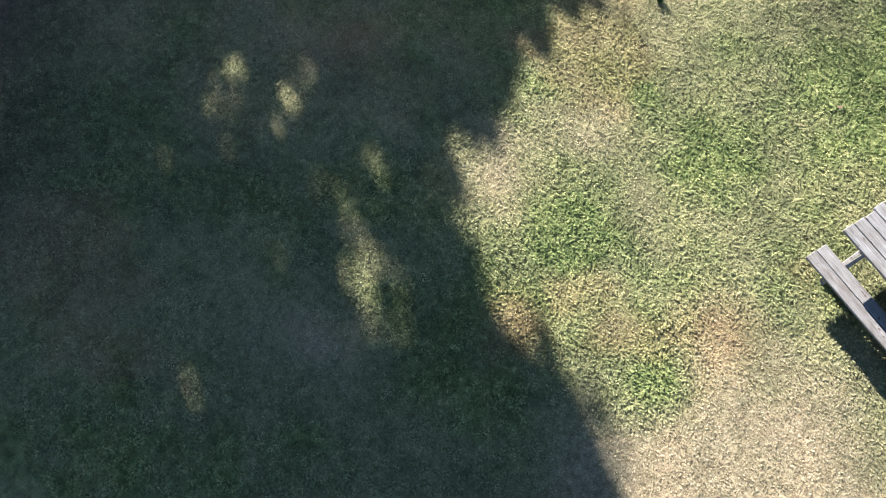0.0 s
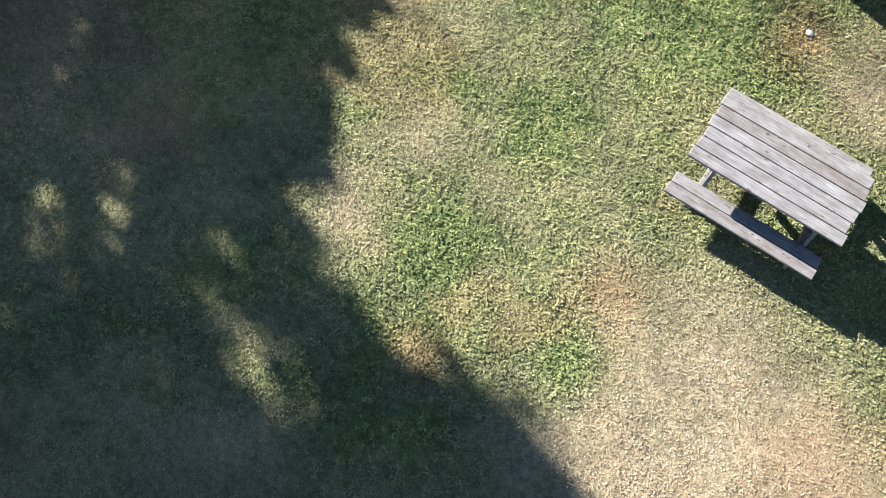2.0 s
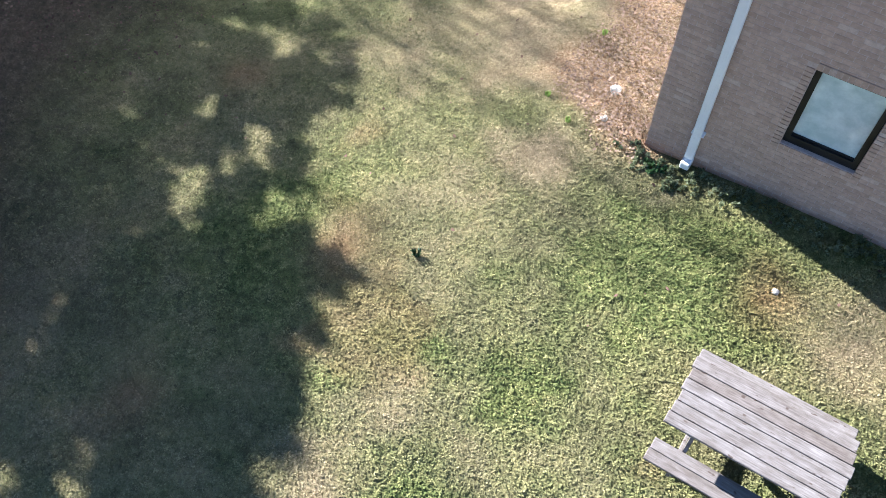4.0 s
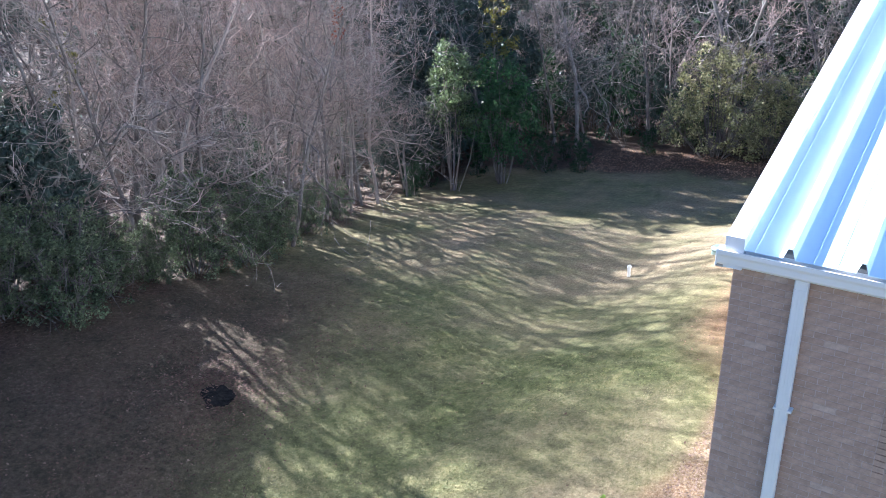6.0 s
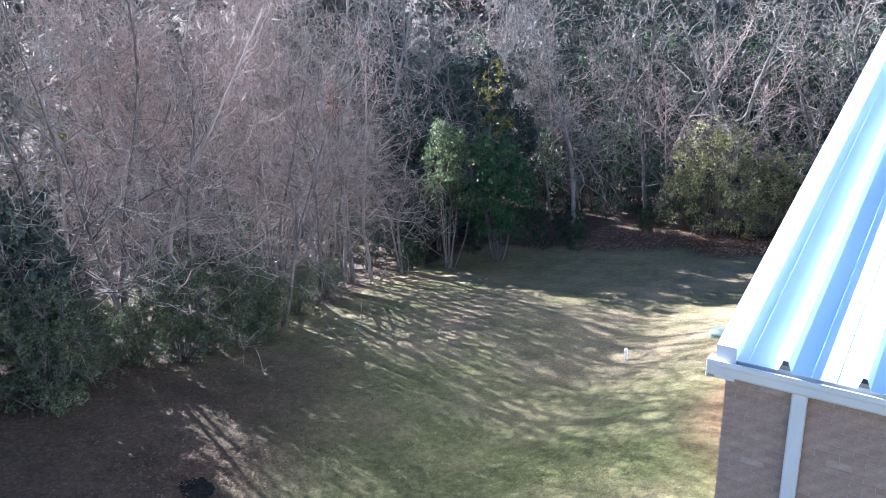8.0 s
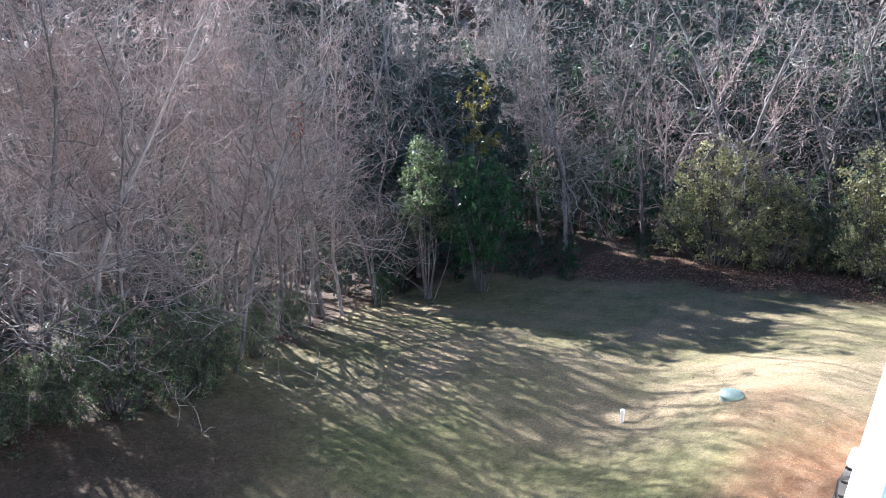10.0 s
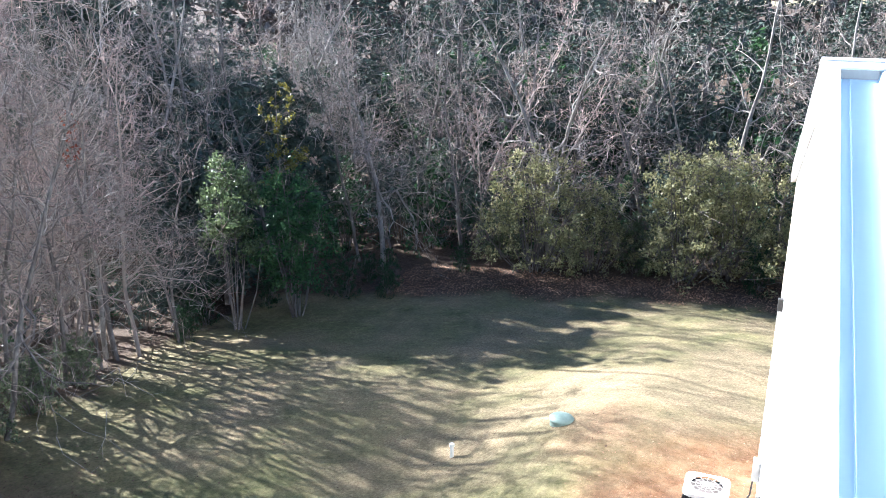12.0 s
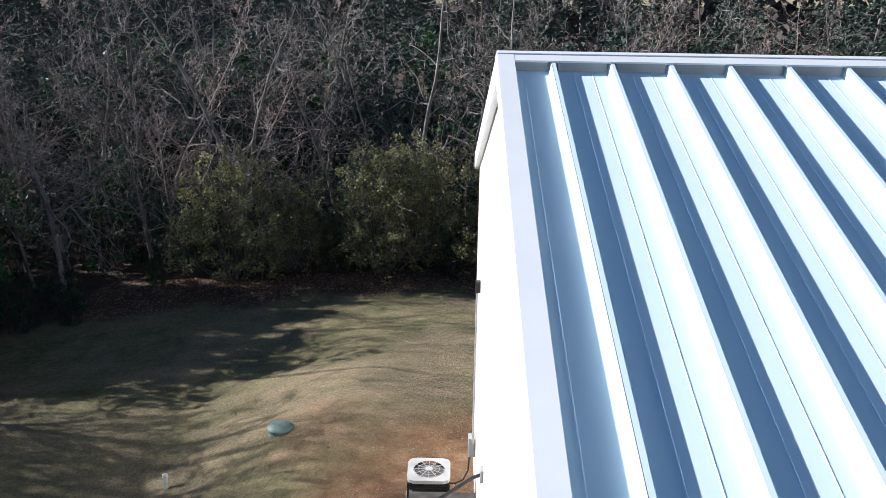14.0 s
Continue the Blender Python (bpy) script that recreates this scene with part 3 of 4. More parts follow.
# ---- picnic table ----
def picnic_table():
    t = thing("picnic_table", "weathered grey wooden picnic table with two attached benches", "picnic table", (2.88, -3.52, gz(2.88, -3.52)))
    w, top = 0.139, 0.745
    for k in range(6):
        y = -0.44 + k * 0.1467
        part("plank", box_bm([(-0.92 + 0.012 * (k % 3) - (0.03 if k == 5 else 0), y, top - 0.038, 0.92 - 0.016 * ((k * 2) % 3) + (0.0 if k < 5 else -0.03), y + w, top)], 0.006), M_WOOD, t)
    for side in (-1, 1):
        for k in range(2):
            y = side * 0.625 - 0.14 + k * 0.145
            part("bench_plank", box_bm([(-0.92 + 0.01 * k, y, 0.33, 0.91 - 0.012 * k, y + w, 0.368)], 0.006), M_WOOD, t)
    for x in (-0.62, 0.62):
        part("bench_beam", box_bm([(x - 0.02, -0.76, 0.235, x + 0.02, 0.76, 0.33)], 0.004), M_WOOD, t)
        part("top_beam", box_bm([(x - 0.02, -0.40, 0.61, x + 0.02, 0.40, 0.705)], 0.004), M_WOOD, t)
        for s in (-1, 1):
            bm = bmesh.new()
            bmesh.ops.create_cube(bm, size=1, matrix=Matrix.Translation((x + 0.042, s * 0.42, 0.345)) @ Matrix.Rotation(s * radians(28), 4, "X") @ Matrix.Diagonal((0.04, 0.09, 0.80, 1)))
            part("leg", bm, M_WOOD, t)
        bm = bmesh.new()
        bmesh.ops.create_cube(bm, size=1, matrix=Matrix.Translation((x * 0.6, 0, 0.46)) @ Matrix.Rotation((1 if x > 0 else -1) * radians(42), 4, "Y") @ Matrix.Diagonal((0.04, 0.09, 0.62, 1)))
        part("brace", bm, M_WOOD, t)


picnic_table()


# ---- trees ----
class Twigs:
    """Gathers tapering tubes into one mesh."""

    def __init__(self):
        self.v, self.f = [], []

    def tube(self, pts, rad, sides, tip=False):
        base = len(self.v)
        n = len(pts) - 1 if tip else len(pts)
        for i, p in enumerate(pts[:n]):
            d = (pts[min(i + 1, len(pts) - 1)] - pts[max(i - 1, 0)]).normalized()
            s = d.orthogonal().normalized()
            u = d.cross(s)
            for k in range(sides):
                a = math.tau * k / sides
                q = p + (s * math.cos(a) + u * math.sin(a)) * rad[i]
                self.v.append((q.x, q.y, q.z))
        if tip:
            self.v.append(tuple(pts[-1]))
            e, q = len(self.v) - 1, base + (n - 1) * sides
            self.f.extend((q + k, q + (k + 1) % sides, e) for k in range(sides))
        for i in range(n - 1):
            for k in range(sides):
                a, b = base + i * sides + k, base + i * sides + (k + 1) % sides
                self.f.append((a, b, b + sides, a + sides))


def limb(r, p, d, length, rad, segs, wiggle, lift, end=0.25):
    pts, rads = [p.copy()], [rad]
    for k in range(segs):
        d = (d + Vector((r.gauss(0, wiggle), r.gauss(0, wiggle), r.gauss(0, wiggle) + lift))).normalized()
        p = p + d * (length / segs)
        pts.append(p.copy())
        rads.append(rad * (1 - (1 - end) * (k + 1) / segs))
    return pts, rads


def off(r, d, angle):
    """d turned away by about angle degrees, any way round."""
    s = d.orthogonal().normalized()
    s.rotate(Matrix.Rotation(r.uniform(0, math.tau), 3, d))
    a = radians(angle * r.uniform(0.7, 1.3))
    return (d * math.cos(a) + s * math.sin(a)).normalized()


def tree_meshes(seed, height, rad, limbs, boughs, sprays, bole=0.25, wiggle=0.10, spread=48, length=0.42, twig=0.006, lean=0.03, bark=None, twigs=None, twiglets=0, split=True, lift=0.05):
    """Trunk with limbs, and a crown of twigs, of a bare tree."""
    r = random.Random(seed)
    trunk, crown, limb_meshes = Twigs(), Twigs(), []
    d0 = Vector((r.gauss(0, lean), r.gauss(0, lean), 1)).normalized()
    tp, tr = limb(r, Vector((0, 0, -0.25)), d0, height, rad, 9, wiggle * 0.45, 0.05, 0.12)
    trunk.tube(tp, tr, 7)
    for i in range(limbs):
        k = bole + (0.97 - bole) * (i + r.random()) / limbs
        j = min(int(k * 9), 8)
        f = k * 9 - j
        p = tp[j].lerp(tp[j + 1], f)
        d = off(r, (tp[j + 1] - tp[j]).normalized(), spread * (1.25 - 0.5 * k))
        ln = height * length * (1.12 - 0.75 * k) * r.uniform(0.6, 1.2)
        lr = min(tr[j] * 0.5, ln * 0.010 + 0.007)
        lp, lrad = limb(r, p, d, ln, lr, 6, wiggle * 1.6, lift)
        one = Twigs()
        one.tube(lp, lrad, 4, True)
        if split:
            limb_meshes.append(mesh_from("limb", one.v, one.f, bark or M_BARK))
        else:
            crown.tube(lp, lrad, 4, True)
        for b in range(boughs):
            kb = 0.25 + 0.75 * (b + r.random()) / boughs
            jb = min(int(kb * 6), 5)
            q = lp[jb].lerp(lp[jb + 1], kb * 6 - jb)
            db = off(r, (lp[jb + 1] - lp[jb]).normalized(), 42)
            bl = ln * 0.5 * (1.25 - 0.6 * kb) * r.uniform(0.6, 1.25)
            bp, brad = limb(r, q, db, bl, max(lrad[jb] * 0.5, twig * 1.3), 4, wiggle * 2, lift, 0.35)
            crown.tube(bp, brad, 3, True)
            for s in range(sprays):
                ks = 0.2 + 0.8 * (s + r.random()) / sprays
                js = min(int(ks * 4), 3)
                q2 = bp[js].lerp(bp[js + 1], ks * 4 - js)
                ds = off(r, (bp[js + 1] - bp[js]).normalized(), 38)
                sl = bl * 0.62 * r.uniform(0.6, 1.3)
                sp, srad = limb(r, q2, ds, sl, twig, 2, wiggle * 1.6, 0.06, 0.5)
                crown.tube(sp, srad, 3, True)
                for w in range(twiglets):
                    q3 = sp[1].lerp(sp[2], r.random())
                    wp, wr = limb(r, q3, off(r, ds, 35), sl * 0.55 * r.uniform(0.6, 1.2), twig * 0.7, 1, 0.1, 0.03, 0.6)
                    crown.tube(wp, wr, 3, True)
    a = mesh_from("trunk", trunk.v, trunk.f, bark or M_BARK)
    b = mesh_from("crown", crown.v, crown.f, twigs or M_TWIG)
    a.shade_smooth()
    return [("trunk", a), ("twig_crown", b)] + [("limb", m) for m in limb_meshes]


def foliage_mesh(seed, lobes, count, leaf, mat, flat=0.75, loose=0.11):
    """Leaves in clumps on the shells of lobes (x, y, z, radius, height factor)."""
    r = np.random.RandomState(seed)
    cs, us, vs = [], [], []
    total = sum(b[3] ** 2 for b in lobes)
    for x, y, z, rad, hf in lobes:
        n = int(count * rad ** 2 / total)
        clumps = max(8, int(n / 38))
        d = r.normal(size=(clumps, 3))
        d /= np.linalg.norm(d, axis=1)[:, None]
        cr = rad * r.uniform(0.45, 1.08, clumps) ** 0.6
        cc = d * cr[:, None] * np.array([1, 1, hf]) + np.array([x, y, z])
        idx = r.randint(0, clumps, n)
        c = cc[idx] + r.normal(size=(n, 3)) * rad * loose
        u = r.normal(size=(n, 3))
        u /= np.linalg.norm(u, axis=1)[:, None]
        w = r.normal(size=(n, 3))
        w[:, 2] += flat
        v = np.cross(u, w)
        v /= np.linalg.norm(v, axis=1)[:, None] + 1e-6
        s = leaf * r.uniform(0.6, 1.3, n)[:, None]
        cs.append(c)
        us.append(u * s * 0.5)
        vs.append(v * s * 0.3)
    return leaf_tris("leaves", np.concatenate(cs), np.concatenate(us), np.concatenate(vs), mat)


def make_tree(name, label, meshes, group, category="tree"):
    t = thing(name, label, category, (0, 0, 0), group)
    for nm, me in meshes:
        ob = new(nm, me)
        ob.parent = t
        if nm in ("twig_crown", "leaf_crown", "woody_stem"):
            tagged(ob, kind="stuff")
    return t


def place(t, used, x, y, s=1.0, rz=0.0, sz=1.0):
    m = pose(x, y, gz(x, y) - 0.05, 0, 0, rz) @ Matrix.Diagonal((s, s, s * sz, 1))
    if id(t) in used:
        return copy_thing(t, m)
    used.add(id(t))
    t.matrix_basis = m
    return t


USED = set()
SAPLING = [make_tree("bare_sapling", "slender leafless young tree with dense grey-brown twigs", tree_meshes(100 + k, 12.5, 0.085, 24, 6, 3, 0.17, 0.22, 62, 0.34, 0.0095, 0.08, (M_BARK, M_TWIG)[k % 2], (M_TWIG, M_TWIGR, M_TWIGP, M_TWIGR)[k], 1, True, 0.09), "thicket of young trees") for k in range(4)]
TALL = [make_tree("bare_tree", "tall leafless tree with crooked pale grey limbs", tree_meshes(200 + k, 16.0, 0.17, 15, 6, 3, 0.22, 0.22, 60, 0.42, 0.012, 0.06, (M_PALE, M_BARK, M_PALE)[k], (M_TWIGP, M_TWIG, M_TWIGP)[k], 2), "bare trees of the wood") for k in range(3)]
FAR = [make_tree("distant_tree", "slim leafless tree deep in the wood", tree_meshes(300 + k, 15.0, 0.13, 12, 5, 3, 0.12, 0.13, 52, 0.36, 0.012, 0.04, (M_BARK, M_PALE)[k], (M_TWIG, M_TWIGP)[k], 1, False), "far trees of the wood") for k in range(2)]


def bush(seed, label, mat, height, width, count, leaf, group="evergreen shrubs", name="evergreen_shrub", lobes_n=12, stems=M_BARK, taper=0.55, twigs=8, low=0.10, loose=0.11, lobe=0.235):
    """Many-stemmed shrub, leafy to the ground."""
    r = random.Random(seed)
    tw = Twigs()
    lobes = []
    for k in range(lobes_n):
        f = (k + 0.5) / lobes_n
        z = height * (low + (0.82 - low) * f)
        a, q = k * 2.4 + r.uniform(-0.5, 0.5), r.uniform(0.15, 0.8) * width / 2 * (1.0 - taper * f ** 2)
        c = Vector((q * math.cos(a), q * math.sin(a), z))
        lobes.append((c.x, c.y, c.z, width * lobe * r.uniform(0.76, 1.24), r.uniform(0.8, 1.15)))
        st = Vector((c.x * 0.2, c.y * 0.2, -0.2))
        tw.tube([st, st.lerp(c, 0.5) + Vector((r.gauss(0, 0.1), r.gauss(0, 0.1), 0)), c, c + Vector((c.x * 0.3, c.y * 0.3, height * 0.18))], [0.03, 0.022, 0.014, 0.005], 4, True)
        for j in range(twigs):
            e = c + Vector((r.gauss(0, 1), r.gauss(0, 1), r.gauss(0.5, 0.8))) * width * 0.17
            tw.tube([c, c.lerp(e, 0.5) + Vector((r.gauss(0, .06), r.gauss(0, .06), 0)), e], [0.012, 0.009, 0.005], 3, True)
    return make_tree(name, label, [("woody_stem", mesh_from("woody_stem", tw.v, tw.f, stems)), ("leaf_crown", foliage_mesh(seed, lobes, count, leaf, mat, loose=loose))], group, "shrub")


PRIVET = [bush(400, "dense evergreen privet shrub with small grey-green leaves", M_LEAFG, 4.6, 4.4, 10500, 0.12, loose=0.13, lobes_n=24, lobe=0.18),
          bush(401, "straggly olive-green evergreen shrub with pale stems", M_LEAFO, 5.8, 5.4, 10000, 0.13, lobes_n=30, taper=0.6, twigs=6, loose=0.12, lobe=0.155),
          bush(402, "dark glossy green evergreen shrub", M_LEAFD, 4.6, 4.0, 6500, 0.12)]
HOLLY = [bush(410, "slim light green holly with bare stems beside the lawn", M_HOLLYP, 7.6, 2.9, 6500, 0.135, "hollies", "holly_tree", 13, M_BARK, 0.5, 4, 0.42, 0.15),
         bush(411, "broad deep green holly at the edge of the wood", M_HOLLY, 6.5, 3.6, 7500, 0.165, "hollies", "holly_tree", 16, M_BARK, 0.5, 3, 0.22, 0.15)]
UNDER = [bush(420 + k, "dark evergreen undergrowth in the shade of the wood", m, 5.0, 5.0, 1700, 0.22, "undergrowth", "undergrowth_shrub", 9, M_BARK, 0.55, 0) for k, m in enumerate((M_NEEDLE, M_LEAFD))]

rt = random.Random(7)
# thicket along the west edge of the lawn
for x, y, s in ((-17.6, 11.8, 0.9), (-18.3, 18.6, 0.85), (-18.0, 8.6, 0.8), (-18.6, 15.2, 0.95), (-17.9, 20.4, 0.75)):
    place(SAPLING[rt.randrange(4)], USED, x - 0.12 * max(0, y - 7), y, s * 1.1, rt.uniform(0, 360))
for x, y, s in ((-21.0, 5.4, 0.8), (-20.4, 7.4, 0.72), (-22.0, 9.6, 0.8), (-20.8, 12.6, 0.75), (-21.6, 15.4, 0.85), (-20.6, 18.0, 0.7), (-23.5, 7.0, 0.9), (-27.0, 12.4, 1.2), (-28.0, 18.5, 1.25), (-26.0, 22.5, 1.15), (-24.5, 28.0, 1.1), (-26.5, 31.0, 1.2), (-23.5, 33.5, 1.1), (-29.0, 28.6, 1.25), (-25.0, 25.2, 1.1)):
    place(TALL[rt.randrange(3)], USED, x, y, s, rt.uniform(0, 360))
for k in range(41):
    x = -18.8 - 7.0 * rt.random() ** 1.2
    y = rt.uniform(3.0, 21.0)
    place(SAPLING[k % 4], USED, x - 0.11 * max(0, y - 7), y, rt.uniform(0.78, 1.2), rt.uniform(0, 360))
place(SAPLING[1], USED, -20.3, 21.3, 0.62, 200)
# wood behind the lawn
for x, y, s in ((-9.2, 33.5, 1.0), (-5.6, 34.0, 0.95), (-13.2, 32.2, 0.85), (-2.0, 37.0, 1.05), (1.5, 36.5, 1.0), (-16.5, 31.0, 0.9), (-19.8, 26.9, 1.0), (-20.9, 25.2, 0.95)):
    place(TALL[rt.randrange(3)], USED, x, y, s, rt.uniform(0, 360))
for k in range(34):
    place(TALL[k % 3], USED, rt.uniform(-36, 15), 32.5 + 15 * rt.random(), rt.uniform(0.75, 1.1), rt.uniform(0, 360))
for k in range(8):
    place(SAPLING[k % 4], USED, 3 + 2.6 * k, rt.uniform(36, 42), rt.uniform(0.9, 1.2), rt.uniform(0, 360))
for k in range(12):
    place(SAPLING[k % 4], USED, rt.uniform(-26, 6), rt.uniform(31.5, 38), rt.uniform(0.7, 1.1), rt.uniform(0, 360))
for k in range(24):
    place(FAR[k % 2], USED, rt.uniform(-52, 30), rt.uniform(46, 74), rt.uniform(0.8, 1.2), rt.uniform(0, 360))
for k in range(18):
    place(FAR[k % 2], USED, rt.uniform(-74, -42), rt.uniform(-8, 56), rt.uniform(0.75, 1.1), rt.uniform(0, 360))
# evergreen shrubs of the edges
for x, y, s, kind in ((-17.9, 3.3, 0.8, 0), (-18.9, 5.2, 0.72, 0), (-18.9, 6.5, 0.6, 0), (-18.5, 7.9, 1.0, 0), (-18.2, 10.6, 0.8, 0), (-17.9, 9.6, 0.78, 0), (-19.3, 2.2, 1.1, 0), (-18.6, 11.2, 0.7, 0), (-18.9, 13.4, 0.55, 0), (-19.4, 15.6, 0.5, 0),
                      (-9.6, 31.6, 0.98, 1), (-7.2, 32.2, 0.66, 1), (-5.2, 32.4, 0.7, 0), (-3.4, 31.6, 0.9, 1), (-1.6, 32.2, 0.88, 1), (-0.4, 30.9, 0.45, 2), (1.6, 31.4, 0.9, 1), (4.4, 31.5, 1.0, 1), (-11.4, 33.0, 0.8, 0), (-16.3, 29.0, 0.6, 2), (-19.6, 21.0, 0.7, 2), (-20.2, 22.8, 0.8, 2), (-19.0, 25.2, 0.7, 2), (-12.6, 30.8, 0.6, 2), (-14.6, 27.6, 0.8, 2), (-16.2, 26.8, 0.85, 2)):
    place(PRIVET[kind], USED, x, y, s * (1.1 if y > 20 else 1.0), rt.uniform(0, 360))
place(HOLLY[0], USED, -18.6, 22.6, 1.0, 40)
place(HOLLY[1], USED, -17.1, 24.5, 1.0, 10)
# dark undergrowth inside the wood
for k in range(16):
    place(UNDER[k % 2], USED, rt.uniform(-48, -27), rt.uniform(-2, 44), rt.uniform(0.8, 1.25), rt.uniform(0, 360))
for k in range(14):
    place(UNDER[k % 2], USED, rt.uniform(-30, 20), rt.uniform(36, 62), rt.uniform(0.9, 1.5), rt.uniform(0, 360))
for k in range(12):
    place(UNDER[k % 2], USED, rt.uniform(-27, -22), 12 + 1.6 * k, rt.uniform(0.6, 0.8), rt.uniform(0, 360))
for k in range(14):
    place(UNDER[k % 2], USED, -22 + 2.2 * k, rt.uniform(33.5, 36), rt.uniform(0.7, 0.95), rt.uniform(0, 360))
for k in range(17):
    y = -6 + 3.1 * k
    place(UNDER[k % 2], USED, rt.uniform(-35, -31), y, 1.5 if y < 6 else 1.1, rt.uniform(0, 360))
for k in range(24):
    place(UNDER[k % 2], USED, -36 + 2.6 * k, rt.uniform(45, 49), rt.uniform(1.5, 1.9), rt.uniform(0, 360))
for x, y, s in ((-27, 3, 1.3), (-28, -1, 1.4), (-27.5, 7, 1.2), (-31, 42, 1.9), (-36, 46, 2.1), (-42, 42, 2.0), (-28, 48, 2.0), (-22, 51, 2.2), (-47, 36, 2.0), (-41, 30, 1.7), (-43, 22, 1.8), (-44, 14, 1.9), (-45, 6, 1.9), (-15, 52, 2.2), (-8, 50, 2.1), (0, 52, 2.2), (8, 50, 2.1), (-34, 38, 1.6), (-51, 28, 2.2), (-52, 16, 2.2)):
    place(UNDER[0], USED, x, y, s, rt.uniform(0, 360))
# evergreens west of the lawn whose shade falls on it
CEDAR = bush(430, "dense dark evergreen tree beside the lawn", M_NEEDLE, 8.6, 5.4, 14000, 0.27, "evergreen screen", "cedar_tree", 20, M_BARK, 0.2, 2)
for x, y, s in ((-20.4, -4.2, 0.95), (-20.6, -6.2, 0.98), (-20.3, -8.2, 0.99), (-20.6, -10.4, 1.08), (-21, -12.8, 1.15), (-20.4, -2.4, 0.92), (-20.6, -0.8, 0.9), (-22.6, -1.2, 0.96), (-22.8, 0.6, 0.86), (-22.6, -3.2, 0.97), (-22.8, -5.3, 1.02), (-22.6, -7.4, 1.04), (-22.8, -9.6, 1.06), (-20.8, 1.1, 0.83), (-22.6, 2.2, 0.88), (-22.4, 0.2, 0.9), (-21.6, 1.9, 0.88), (-21.6, -7.0, 1.04), (-21.5, -5.0, 1.03), (-21.6, -8.9, 1.05), (-21.0, 2.8, 0.77), (-21.0, 4.6, 0.70), (-22.4, 24.0, 0.8), (-22.6, 26.0, 0.98), (-22.8, 28.4, 1.1), (-22.4, 31.0, 1.2)):
    place(CEDAR, USED, x, y, s, rt.uniform(0, 360))


def pine(seed, height, low, count, leaf, reach=3.2, lobe=1.5, tiers=30, name="pine_tree", label="tall pine with a dense dark crown"):
    r = random.Random(seed)
    tw = Twigs()
    tw.tube([Vector((0, 0, -0.3)), Vector((0.1, 0, height * 0.5)), Vector((0, 0.1, height))], [0.016 * height, 0.012 * height, 0.05], 8)
    lobes = []
    for k in range(tiers):
        f = k / (tiers - 1)
        z = low + (height - low) * f
        a = k * 2.4
        q = (1 - f) ** 0.7 * reach + 0.4
        e = Vector((q * math.cos(a), q * math.sin(a), z + 0.4))
        tw.tube([Vector((0, 0, z)), e], [0.06, 0.02], 4)
        lobes.append((e.x * 0.75, e.y * 0.75, e.z, lobe * (1.1 - 0.5 * f) * r.uniform(0.85, 1.15), 0.6))
    return make_tree(name, label, [("trunk", mesh_from("trunk", tw.v, tw.f, M_BARK)), ("leaf_crown", foliage_mesh(seed, lobes, count, leaf, M_NEEDLE))], "pines")


PINE = pine(500, 17.5, 10.0, 15000, 0.42)
DENSE = pine(503, 13.0, 5.5, 6500, 0.40, 3.0, 1.4, 26, "pine_tree", "broad pine standing in the edge of the wood")
YOUNG = pine(502, 7.9, 6.9, 3200, 0.3, 1.5, 0.75, 12, "young_pine", "slim young pine with a small high crown")
PINE_FAR = pine(501, 18.0, 7.0, 5000, 0.33)
place(PINE, USED, -21.2, -4.7, 0.98)
place(PINE, USED, -20.8, -6.0, 0.97, 150)
place(PINE, USED, -22.5, -8.6, 1.0, 70)
place(PINE, USED, -22.0, -11.8, 1.0, 200)
for x, y, s in ((-31.0, 28.0, 1.0), (-33.0, 30.6, 1.05), (-32.0, 33.2, 1.0), (-35.0, 35.0, 0.85)):
    place(DENSE, USED, x, y, s, rt.uniform(0, 360))
for x, y, s in ((-20.3, -0.6, 1.02), (-20.5, -1.4, 1.04), (-20.2, -2.2, 1.02), (-20.9, 2.4, 0.92), (-21.0, -7.2, 1.05), (-21.2, -6.4, 1.04)):
    place(YOUNG, USED, x, y, s, rt.uniform(0, 360))
for x, y, s in ((-17, 42, 0.9), (-10.5, 43, 0.95), (-4, 42, 0.9), (3, 44, 0.95), (10, 42, 0.9), (-24, 43, 0.95), (20, 46, 1.0), (16, 49, 1.0), (25, 51, 1.1), (30, 58, 1.2), (-50, 14, 1.1), (-54, 25, 1.15), (-12, 58, 1.0), (-4, 60, 1.1), (4, 56, 1.0), (-30, 58, 1.0), (-22, 64, 1.1), (13, 58, 1.1), (-44, 50, 1.0), (18, 56, 1.0), (-48, 34, 1.0), (-52, 20, 1.0), (-56, 8, 1.0), (-38, 67, 1.25), (-30, 70, 1.25), (-22, 70, 1.3), (-14, 68, 1.25), (-6, 70, 1.3), (2, 68, 1.25), (10, 70, 1.3), (-46, 60, 1.25), (-54, 48, 1.25), (-60, 36, 1.25), (-62, 24, 1.25), (-62, 13, 1.25)):
    place(PINE_FAR, USED, x, y, s, rt.uniform(0, 360), 0.85)


